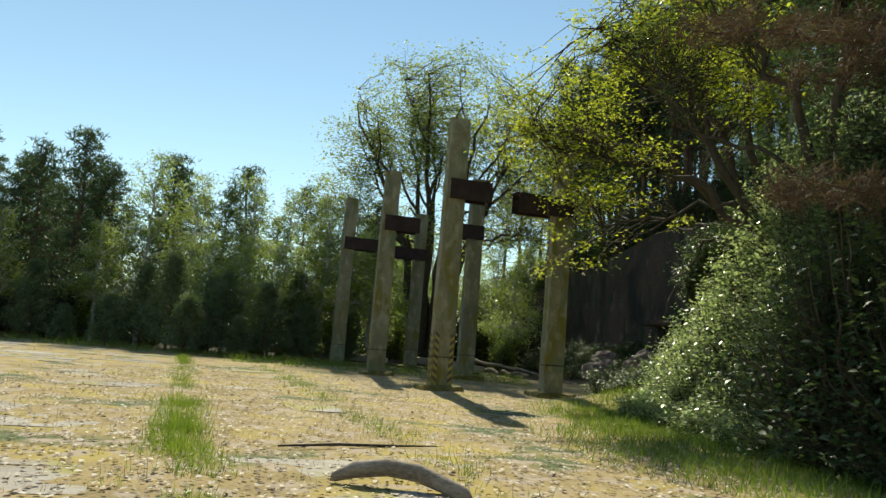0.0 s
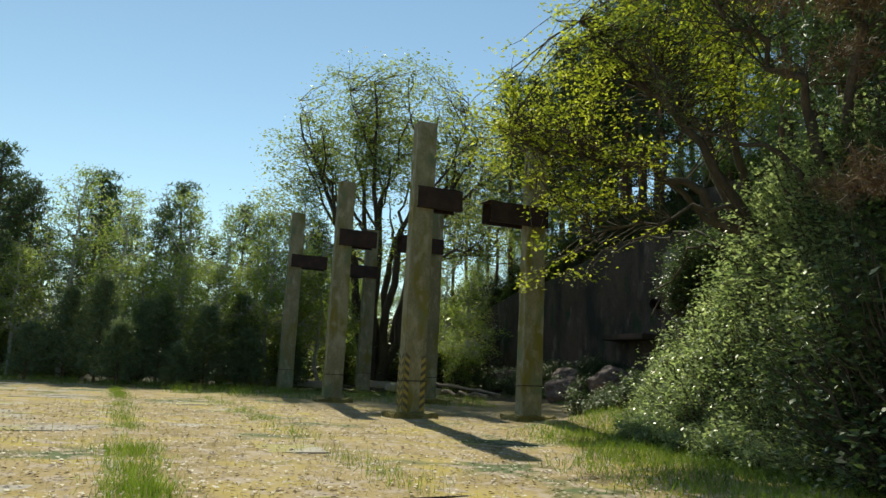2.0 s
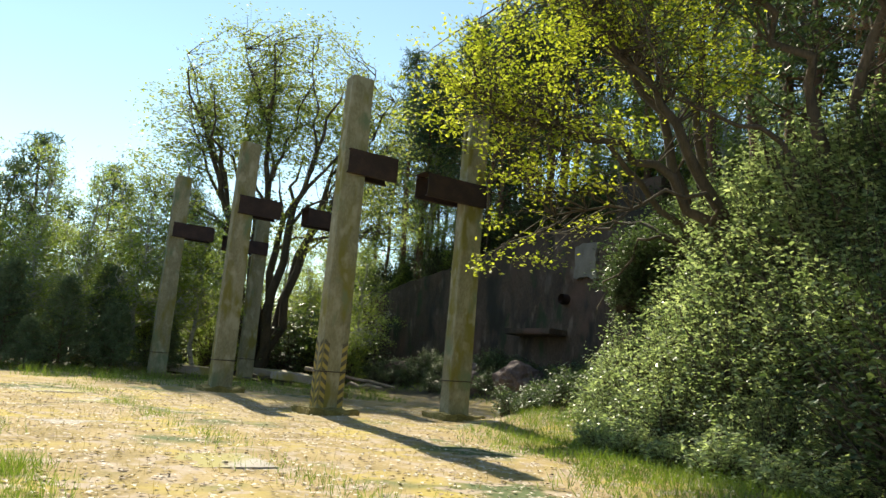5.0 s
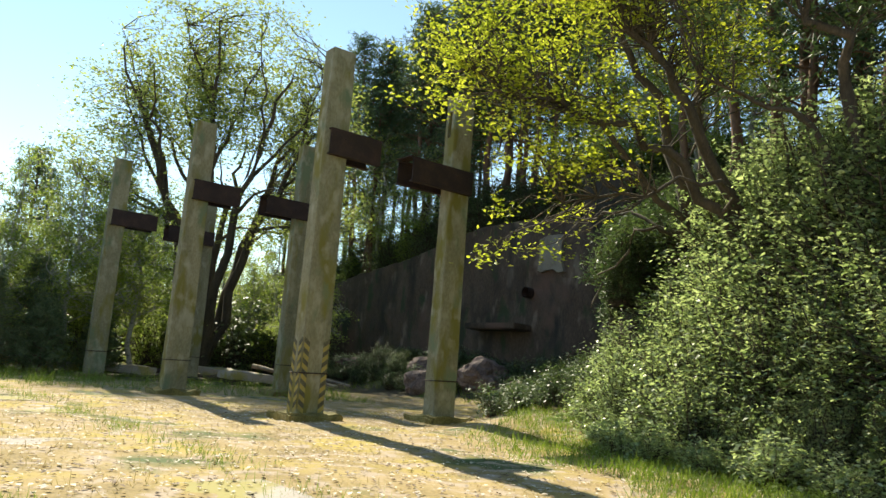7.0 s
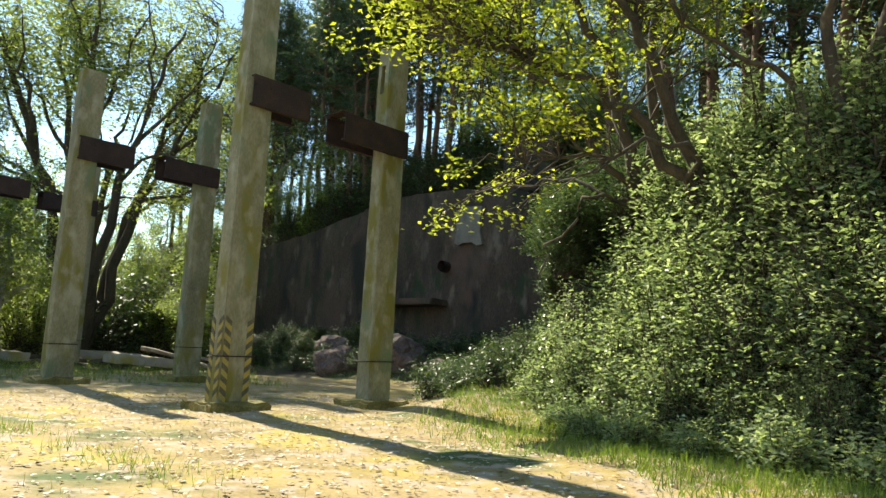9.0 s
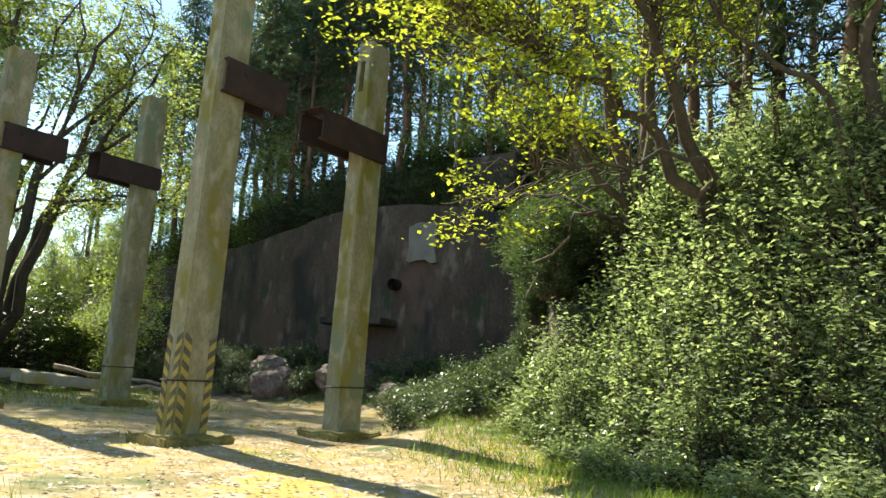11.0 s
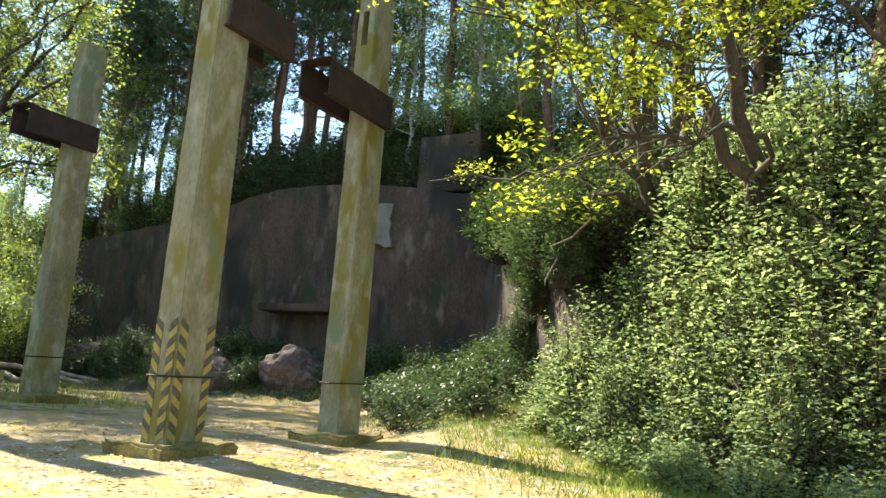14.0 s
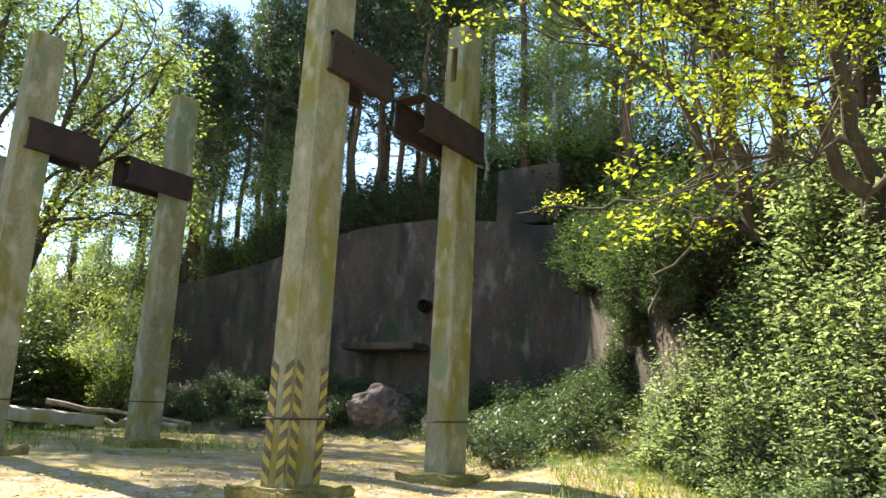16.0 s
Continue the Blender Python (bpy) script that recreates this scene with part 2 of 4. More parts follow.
# ---- terrain ----
# foot of the hill: x, y, height reached, width of the rise
WALL_U = 23.6
PROFILE = [(26.8, 7.6), (31.0, 8.25), (33.0, 8.4), (36.3, 8.4), (38.5, 7.95), (40.4, 7.6), (42.0, 7.3), (44.4, 6.95), (47.3, 6.65), (52.0, 5.8), (57.0, 4.9), (62.6, 4.0)]
FOOT = [(-14.0, 100.0, 3.0, 12.0)] + [(*uv(WALL_U + 0.05, v)[:2], h - 0.5, 0.55) for v, h in PROFILE[::-1]] + [(7.6, 23.6, 4.7, 2.8),
        (6.6, 20.0, 4.8, 3.8), (6.2, 16.5, 4.6, 3.8), (6.9, 12.0, 4.5, 4.0), (8.0, 0.0, 4.5, 5.0), (9.0, -40.0, 4.5, 6.0)]


def hill(x, y):
    """Signed distance inside the hill, and height and width of its rise, at arrays x, y."""
    best = np.full(x.shape, 1e9)
    side, top, wide = np.zeros(x.shape), np.zeros(x.shape), np.ones(x.shape)
    for (x0, y0, h0, w0), (x1, y1, h1, w1) in zip(FOOT, FOOT[1:]):
        dx, dy = x1 - x0, y1 - y0
        s = np.clip(((x - x0) * dx + (y - y0) * dy) / (dx * dx + dy * dy), 0, 1)
        px, py = x0 + s * dx, y0 + s * dy
        d = np.hypot(x - px, y - py)
        sg = np.sign(-((x - px) * dy - (y - py) * dx))
        near = d < best - 1e-6
        best = np.where(near, d, best)
        side, top, wide = np.where(near, sg, side), np.where(near, h0 + s * (h1 - h0), top), np.where(near, w0 + s * (w1 - w0), wide)
    return best * side, top, wide


def ground_height(x, y):
    x, y = np.asarray(x, float), np.asarray(y, float)
    d, top, wide = hill(x, y)
    rise = np.clip((d - 0.12) / wide, 0, 1)
    rise = rise * rise * (3 - 2 * rise)
    z = GROUND + rise * top + np.clip(d - wide, 0, 25) * 0.3 * (rise > 0.99)
    front = np.clip(1 + d / 4.5, 0, 1) * (d < 0.3) * np.clip((y - 22) / 5, 0, 1) * np.clip((58 - y) / 10, 0, 1)
    z += front ** 1.4 * 1.9
    z += 0.025 * np.sin(x * 1.7 + 0.6 * np.sin(y * 0.9)) * np.sin(y * 1.3 + 0.5 * np.sin(x * 0.7))
    z += 0.012 * np.sin(x * 5.1 + y * 2.3) * np.sin(y * 4.3 - x * 1.1)
    return z


def g(x, y):
    return float(ground_height(np.array([x]), np.array([y]))[0])


def axis(lo, hi, step, reach):
    far = [reach * k for k in (0.02, 0.045, 0.1, 0.25, 0.5, 1.0)]
    return np.array([lo - f for f in reversed(far)] + list(np.arange(lo, hi, step)) + [hi + f for f in far])


gx, gy = axis(-34, 36, 0.35, 1500), axis(-14, 78, 0.35, 1500)
X, Y = np.meshgrid(gx, gy, indexing="ij")
Z = ground_height(X, Y)
i, j = np.meshgrid(np.arange(len(gx) - 1), np.arange(len(gy) - 1), indexing="ij")
ny = len(gy)
quads = np.stack([i * ny + j, (i + 1) * ny + j, (i + 1) * ny + j + 1, i * ny + j + 1], -1).reshape(-1, 4)
me = mesh_from("ground", np.stack([X, Y, Z], -1).reshape(-1, 3), quads, M_GROUND, True)
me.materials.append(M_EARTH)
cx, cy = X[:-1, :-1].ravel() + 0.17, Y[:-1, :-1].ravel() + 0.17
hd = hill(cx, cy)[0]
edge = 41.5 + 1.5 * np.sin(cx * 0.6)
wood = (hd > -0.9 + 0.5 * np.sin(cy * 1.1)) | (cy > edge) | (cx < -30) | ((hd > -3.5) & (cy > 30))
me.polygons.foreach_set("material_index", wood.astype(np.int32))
tagged(place("ground", me), "dry mossy clearing with leaf litter rising to a wooded bank", "ground", kind="structure")

# ---- retaining wall ----
def wall_strip(name, points, base, thick, mat, label):
    """A wall along points of (place on its face, direction into the hill, top)."""
    k, rows = len(points), 18
    vs, fs = [], []
    for p, inward, top in points:
        for r in range(rows):
            z = base + (top - base) * r / (rows - 1)
            q = p + noise.noise_vector(Vector((p.x * 0.7, p.y * 0.7, z * 0.7))) * 0.10 + noise.noise_vector(Vector((p.x * 2.6, p.y * 2.6, z * 2.6))) * 0.06
            vs.append((q.x, q.y, z + (0.08 * noise.noise(Vector((p.x * 1.5, p.y * 1.5, 3))) if r == rows - 1 else 0)))
        q = p + inward * thick
        vs.append((q.x, q.y, vs[-1][2]))
        vs.append((q.x, q.y, base))
    n2 = rows + 2
    for a in range(k - 1):
        for r in range(n2):
            fs.append((a * n2 + r, (a + 1) * n2 + r, (a + 1) * n2 + (r + 1) % n2, a * n2 + (r + 1) % n2))
    bm = bmesh.new()
    bv = [bm.verts.new(v) for v in vs]
    for f in fs:
        bm.faces.new([bv[q] for q in f])
    bm.faces.new(bv[:n2])
    bm.faces.new(bv[-n2:])
    bmesh.ops.recalc_face_normals(bm, faces=bm.faces)
    ob = part(name, bm, mat)
    return tagged(ob, label, "retaining wall", kind="structure")


vs_, tops_ = np.array([p[0] for p in PROFILE]), np.array([p[1] for p in PROFILE])
wall_strip("wall_east", [(uv(WALL_U, v), U, float(np.interp(v, vs_, tops_))) for v in np.arange(26.8, 62.61, 0.4)], -0.5, 0.7, M_WALL,
           "tall stained concrete retaining wall with a sloping crown")
a, b = uv(WALL_U, 26.8), uv(14.3, 20.2)
inward = Vector((a.y - b.y, -(a.x - b.x), 0)).normalized()
wall_strip("wall_wing", [(b + (a - b) * s, inward, 1.9 + 5.7 * s ** 0.7) for s in np.linspace(0, 0.995, 24)], -0.5, 0.6, M_WALL, "overgrown concrete wing wall below the wooded bank")
bm = block((0.75, 2.5, 2.1), (0, 0, 0), 0.04)
rough_up(bm, 0.03)
ob = part("wall_block", bm, M_WALL)
ob.matrix_world = Matrix.Translation(uv(WALL_U + 0.4, 28.6, 8.95)) @ pose(0, 0, 0, 0, 0, TURN)
tagged(ob, "square concrete upstand on top of the retaining wall", "wall block", kind="structure")
# patch of pale render on the wall face
bm = bmesh.new()
ring = []
for k in range(26):
    t_ = k / 26 * 6.283
    rr = 1.0 / max(abs(math.cos(t_)), abs(math.sin(t_))) * (1 + 0.28 * noise.noise(Vector((math.cos(t_) * 2.2, math.sin(t_) * 2.2, 5))))
    ring.append(bm.verts.new(uv(WALL_U - 0.14, 31.45 + 0.68 * math.cos(t_) * rr, 6.73 + 0.78 * math.sin(t_) * rr)))
bm.faces.new(ring)
ext = bmesh.ops.extrude_face_region(bm, geom=list(bm.faces))
bmesh.ops.translate(bm, vec=U * 0.3, verts=[v for v in ext["geom"] if isinstance(v, bmesh.types.BMVert)])
bmesh.ops.recalc_face_normals(bm, faces=bm.faces)
tagged(part("plaster_patch", bm, M_PLASTER), "pale patch of render left on the retaining wall", "wall patch", kind="structure")
# drain pipe stub and niche ledge
outer = tubes([([(0, 0, 0), (-0.35, 0, 0)], [0.24, 0.24]), ([(0, 0, 0), (-0.35, 0, 0)], [0.17, 0.17])], 14)
me = mesh_from("drain_pipe", outer[0], outer[1], M_STEEL, True)
ob = tagged(place("drain_pipe", me), "dark round drain pipe mouth in the retaining wall", "drain pipe")
ob.matrix_world = Matrix.Translation(uv(WALL_U + 0.02, 32.65, 5.05)) @ pose(0, 0, 0, 0, 0, TURN)
bm = block((1.3, 3.4, 0.28), (0, 0, 0), 0.04)
rough_up(bm, 0.03)
ledge = tagged(part("concrete_ledge", bm, M_WALL), "dark concrete ledge over a hollow at the wall foot", "ledge")
ledge.matrix_world = Matrix.Translation(uv(WALL_U - 0.35, 34.2, 3.5)) @ pose(0, 0, 0, 0, 3, TURN)


def boulder(size, at, seed):
    bm = bmesh.new()
    bmesh.ops.create_icosphere(bm, subdivisions=4, radius=0.5)
    for v in bm.verts:
        q = v.co * 2.2 + Vector((seed * 3.1, 0, 0))
        v.co *= 1 + 0.45 * noise.noise(q) + 0.24 * abs(noise.noise(q * 2.5)) + 0.07 * noise.noise(q * 7)
        v.co = Vector((v.co.x * size[0], v.co.y * size[1], v.co.z * size[2]))
    ob = part("boulder", bm, M_ROCK)
    ob.location = at
    return tagged(ob, "reddish broken rubble block lying below the wall", "boulder", "rubble at the wall foot")


for k, (u, v, s) in enumerate(((21.4, 32.6, 2.3), (20.6, 35.6, 1.9), (22.0, 37.6, 1.6), (20.9, 30.0, 1.2), (21.8, 44.0, 1.5))):
    p = uv(u, v)
    boulder((s, s * 0.8, s * 0.7), (p.x, p.y, g(p.x, p.y) + s * 0.12), k)

# ---- pillars ----
def channel(length, side):
    """A rolled channel 0.62 high, web outward (side -1 front, +1 back), running in x from 0 to length."""
    bm = bmesh.new()
    prof = [(0, -0.31), (0, 0.31), (0.12, 0.31), (0.12, 0.285), (0.022, 0.275), (0.022, -0.275), (0.12, -0.285), (0.12, -0.31)]
    loops = []
    for x in (0, length):
        loops.append([bm.verts.new((x, side * (0.122 - y), z)) for y, z in prof])
    for k in range(8):
        bm.faces.new((loops[0][k], loops[0][(k + 1) % 8], loops[1][(k + 1) % 8], loops[1][k]))
    bm.faces.new(loops[0])
    bm.faces.new(loops[1][::-1])
    bmesh.ops.recalc_face_normals(bm, faces=bm.faces)
    return bm


def pillar(u, v, reach, top, beam_z, slot=False, chevrons=False):
    """reach: how far the beam stub runs beyond the shaft, with its sign along u."""
    p = uv(u, v)
    z0 = g(p.x, p.y)
    root = new("concrete_pillar")
    root.matrix_world = Matrix.Translation((p.x, p.y, z0)) @ pose(0, 0, 0, 0, 0, TURN)
    wu, wv, tp = 0.68, 0.46, 0.9
    bm = bmesh.new()
    bmesh.ops.create_cube(bm, size=1)
    for q in bm.verts:
        k = tp if q.co.z > 0 else 1.0
        q.co = Vector((q.co.x * wu * k, q.co.y * wv * k, -0.1 if q.co.z < 0 else top))
    bmesh.ops.bevel(bm, geom=[e for e in bm.edges], offset=0.022, segments=2, affect="EDGES")
    for z in np.arange(0.5, top, 0.7):
        bmesh.ops.bisect_plane(bm, geom=list(bm.verts) + list(bm.edges) + list(bm.faces), plane_co=(0, 0, z), plane_no=(0, 0, 1))
    if slot:
        for co, no in (((0, 0, top - 1.15), (0, 0, 1)), ((0, 0, top - 0.45), (0, 0, 1)), ((0, -0.05, 0), (0, 1, 0)), ((0, 0.09, 0), (0, 1, 0))):
            bmesh.ops.bisect_plane(bm, geom=list(bm.verts) + list(bm.edges) + list(bm.faces), plane_co=co, plane_no=no)
        hole = [f for f in bm.faces if f.normal.x < -0.9 and top - 1.15 < f.calc_center_median().z < top - 0.45 and -0.05 < f.calc_center_median().y < 0.09]
        got = bmesh.ops.extrude_face_region(bm, geom=hole)
        bmesh.ops.delete(bm, geom=hole, context="FACES_ONLY")
        bmesh.ops.translate(bm, vec=(0.2, 0, 0), verts=[q for q in got["geom"] if isinstance(q, bmesh.types.BMVert)])
    for q in bm.verts:
        q.co += noise.noise_vector(q.co * 1.3 + Vector((u, v, 0))) * 0.012
    part("shaft", bm, M_PILLAR, root)
    bm = block((1.32, 1.15, 0.30), (0.02, 0, 0.0), 0.04)
    bmesh.ops.subdivide_edges(bm, edges=[e for e in bm.edges if e.calc_length() > 0.5], cuts=9, use_grid_fill=True)
    for q in bm.verts:
        q.co += noise.noise_vector(q.co * 2.5 + Vector((u, v, 3))) * 0.09 + noise.noise_vector(q.co * 7 + Vector((u, v, 3))) * 0.035
    part("footing", bm, M_MOSS, root, "moss-grown broken concrete footing")
    half = 0.3
    length = abs(reach) + half * 2 + 0.02
    for side, y in ((-1, -wv * 0.46 - 0.005), (1, wv * 0.46 + 0.005)):
        bm = channel(length, side)
        ob = part("beam_channel", bm, M_STEEL, root, "rusted steel channel clamped to the shaft")
        ob.location = (-half + 0.07 if reach > 0 else half + 0.01 - length, y, beam_z)
    end = half + abs(reach) - 0.25 if reach > 0 else -half - abs(reach) + 0.05
    part("tie_plate", block((0.3, wv * 0.92 + 0.2, 0.02), (end, 0, beam_z + 0.322), 0.004), M_STEEL, root)
    for sx in (-1, 1):
        bm = bmesh.new()
        bmesh.ops.create_cone(bm, cap_ends=True, segments=6, radius1=0.035, radius2=0.035, depth=0.05, matrix=pose(sx * 0.18, -wv * 0.46 - 0.135, beam_z + 0.12, 90))
        part("bolt", bm, M_STEEL, root)
    if chevrons:
        t = tp - 1
        for face in ("front", "side"):
            for corner in (-1, 1):
                for k in range(14):
                    z = 0.25 + k * 0.112
                    kk = 1 + t * z / top
                    bm = bmesh.new()
                    w, h = 0.15, 0.10
                    shape = ((0.012, 0), (w, -0.11), (w, h - 0.11), (0.012, h))
                    pts = []
                    for off, dz in shape:
                        kz = 1 + t * (z + dz) / top
                        if face == "front":
                            pts.append((corner * (wu / 2 * kz - off - 0.012), -wv / 2 * kz - 0.012, z + dz))
                        else:
                            pts.append((-wu / 2 * kz - 0.012, corner * (wv / 2 * kz - off - 0.012), z + dz))
                    f = bm.faces.new([bm.verts.new(q) for q in pts])
                    inward2 = Vector((0, 0.006, 0)) if face == "front" else Vector((0.006, 0, 0))
                    e = bmesh.ops.extrude_face_region(bm, geom=[f])
                    bmesh.ops.translate(bm, vec=inward2, verts=[q for q in e["geom"] if isinstance(q, bmesh.types.BMVert)])
                    bmesh.ops.recalc_face_normals(bm, faces=bm.faces)
                    part("stripe", bm, M_DARKPAINT if k % 2 else M_YELLOW, root)
    wz = 1.02
    kz = 1 + (tp - 1) * wz / top
    hx, hy = wu / 2 * kz + 0.02, wv / 2 * kz + 0.02
    loop = [(-hx, -hy, wz), (hx, -hy, wz + 0.01), (hx, hy, wz), (-hx, hy, wz - 0.01), (-hx, -hy, wz)]
    dense = [np.array(a_) + (np.array(b_) - np.array(a_)) * s for a_, b_ in zip(loop, loop[1:]) for s in (0.0, 0.5, 0.97)]
    vsx, fsx = tubes([(dense, [0.012] * len(dense))], 5)
    place("wire_band", mesh_from("wire_band", vsx, fsx, M_STEEL), root, "rusty wire tied round the shaft")
    return root


PILLARS = [(8.40, 24.03, 0.77, 8.6, 6.3, False, True), (12.15, 24.03, -1.32, 8.5, 6.15, True, False), (8.04, 31.75, 0.87, 8.44, 6.23, False, False),
           (12.17, 32.7, -1.2, 8.8, 6.38, False, False), (7.75, 39.92, 1.13, 8.6, 6.23, False, False), (12.15, 42.0, -1.45, 8.6, 6.3, False, False)]
for k, row in enumerate(PILLARS):
    tagged(pillar(*row), ("square concrete pillar with faded yellow and black warning stripes and rusted steel beam stub" if row[6] else
                          "tall mossy square concrete pillar with a rusted steel beam stub"), "pillar", "two rows of concrete pillars")
# porcelain insulator hanging by a beam
p = uv(12.54, 23.95, 6.03)
vsx, fsx = tubes([([(0, 0, 0.25), (0, 0, 0.14), (0, 0, 0.13), (0, 0, 0.02), (0, 0, 0.0)], [0.012, 0.012, 0.05, 0.06, 0.03])], 10)
ob = tagged(place("insulator", mesh_from("insulator", vsx, fsx, M_GLASS, True)), "small pale insulator hanging under the rusted beam", "insulator")
ob.location = p

# ---- plants ----
def woody(name, at, trunk_paths, twig_paths, leaf_sets, bark, label, category, group="", turn=0.0):
    """A plant: an Empty with trunk, twigs and crown. leaf_sets: (name, vertices, faces, material, label)."""
    root = new(name)
    vs, fs = tubes(trunk_paths, 8)
    place("trunk", mesh_from("trunk", vs, fs, bark, True), root)
    if twig_paths:
        vs, fs = tubes(twig_paths, 4)
        tagged(place("twig_tangle", mesh_from("twig_tangle", vs, fs, bark), root), kind="stuff")
    for nm, vs, fs, mat, lab in leaf_sets:
        place(nm, mesh_from(nm, vs, fs, mat), root, lab)
    root.matrix_world = pose(*at, 0, 0, turn)
    return tagged(root, label, category, group)


def in_lobes(lobes, n, shell=0.0):
    """n points inside a union of ellipsoids, and the outward way at each."""
    vol = np.array([l[3] * l[4] * l[5] for l in lobes]) ** 0.75
    pick = rng.choice(len(lobes), n, p=vol / vol.sum())
    L = np.array(lobes, float)[pick]
    d = rng.normal(0, 1, (n, 3))
    d /= np.linalg.norm(d, axis=1, keepdims=True)
    r = rng.uniform(shell, 1, n)[:, None] ** (1 / 2.2)
    return L[:, :3] + d * r * L[:, 3:], d


def spray(limbs, lobes, clusters, per, spread, size, flat=0.6, droop=0.0):
    """Clusters of leaves inside lobes, each on a twig that leaves the nearest limb. Returns twigs and leaf centres."""
    pts, _ = in_lobes(lobes, clusters)
    on = np.concatenate([np.asarray(p, float)[len(p) // 3:] for p, r in limbs])
    twigs, cen = [], []
    for q in pts:
        d2 = ((on - q) ** 2).sum(1) + np.where(on[:, 2] > q[2] + 0.4, 2.0, 0.0)
        a = on[int(rng.choice(np.argsort(d2)[:7]))]
        path = wander(a, q, 6, 0.07 + 0.02 * float(np.linalg.norm(q - a)), -0.08)
        twigs.append((path, np.linspace(0.006 + 0.006 * np.linalg.norm(q - a), 0.004, 6)))
        m = per // 2
        tip = path[-1] - path[-3]
        tip /= np.linalg.norm(tip) + 1e-6
        c1 = q + rng.normal(0, 1, (per - m, 3)) * np.array([spread, spread, spread * 0.45])
        along = rng.uniform(0.35, 1.15, m)[:, None]
        c2 = a + (q - a) * along + rng.normal(0, 1, (m, 3)) * np.array([spread, spread, spread * 0.5]) * 0.6
        c = np.concatenate([c1, c2])
        c[:, 2] -= droop * np.abs(rng.normal(0, 1, len(c)))
        cen.append(c)
    return twigs, np.concatenate(cen)


# the leaning broadleaf trees whose branches hang before the wall
def leaning_tree(base, tips, lobes, clusters, per, mat=None, look_of="bright yellow-green spring leaves"):
    limbs = []
    for mid, tip, r0 in tips:
        p = np.concatenate([wander(base, mid, 6, 0.10), wander(mid, tip, 9, 0.09)[1:]])
        limbs.append((p, np.linspace(r0, 0.02, len(p)) ** 1.0))
    twigs, cen = spray(limbs, lobes, clusters, per, 0.19, 0.1)
    vs, fs = leaves(cen, 0.066, 0.8)
    return woody("leaning_tree", (0, 0, 0), limbs, twigs, [("crown", vs, fs, mat or M_LEAF, look_of)], M_BARK,
                 f"leaning broadleaf tree with {look_of} on the bank", "tree", "leaning trees on the bank")


leaning_tree((8.7, 21.2, 4.3), [((6.6, 21.3, 6.3), (2.3, 21.6, 7.3), 0.15), ((6.9, 21.0, 7.2), (3.8, 20.8, 10.0), 0.16), ((7.4, 20.6, 5.6), (4.4, 21.6, 4.9), 0.07)],
             [(2.0, 21.8, 7.4, 1.5, 1.7, 1.5), (3.6, 21.4, 8.5, 2.0, 2.2, 1.9), (3.6, 20.9, 5.9, 1.3, 1.5, 0.9), (3.9, 21.9, 4.3, 1.2, 0.9, 0.6), (4.9, 20.6, 6.6, 0.9, 1.2, 0.6), (4.9, 21.0, 9.8, 1.2, 1.4, 1.4), (3.2, 22.0, 3.6, 0.45, 0.4, 0.35), (7.6, 21.0, 8.8, 1.5, 1.5, 1.2), (6.4, 20.6, 10.4, 1.8, 1.6, 1.0)], 390, 34)
leaning_tree((9.4, 23.8, 5.0), [((8.0, 23.6, 8.5), (5.0, 24.0, 12.5), 0.17), ((8.5, 22.8, 8.2), (7.8, 21.2, 13.5), 0.15), ((6.6, 23.9, 7.6), (3.0, 24.5, 8.6), 0.1), ((8.6, 25.6, 6.0), (7.6, 29.0, 6.1), 0.07), ((7.8, 24.2, 5.2), (6.9, 24.6, 3.2), 0.05)],
             [(5.4, 24.0, 11.8, 2.4, 2.4, 2.0), (7.6, 21.5, 12.6, 2.6, 2.8, 2.2), (2.7, 24.4, 8.6, 1.5, 1.4, 1.3), (7.4, 23.2, 10.4, 1.8, 2.0, 1.2), (8.0, 28.2, 6.2, 0.9, 1.2, 0.7), (6.9, 24.6, 3.2, 0.5, 0.5, 0.9)], 135, 34)
# Third crown: its dark leaf colour stands in for the shade on this side.
leaning_tree((8.8, 18.3, 4.4), [((7.8, 18.0, 7.2), (5.4, 17.8, 9.8), 0.15), ((8.3, 17.0, 7.8), (7.2, 15.2, 11.0), 0.14), ((7.6, 18.5, 6.2), (5.6, 19.0, 6.9), 0.08)],
             [(5.4, 18.3, 9.6, 1.8, 1.8, 1.5), (7.2, 15.8, 10.6, 2.2, 2.4, 1.8), (5.6, 18.4, 7.2, 0.9, 0.9, 0.5), (7.8, 17.6, 8.6, 1.5, 1.6, 1.0), (9.0, 17.5, 11.5, 2.2, 2.6, 1.8), (8.6, 15.0, 8.6, 1.8, 2.4, 1.0), (9.4, 12.6, 9.2, 2.0, 2.4, 1.2)], 260, 36, M_SHADELEAF, "green leaves darkened for shade")

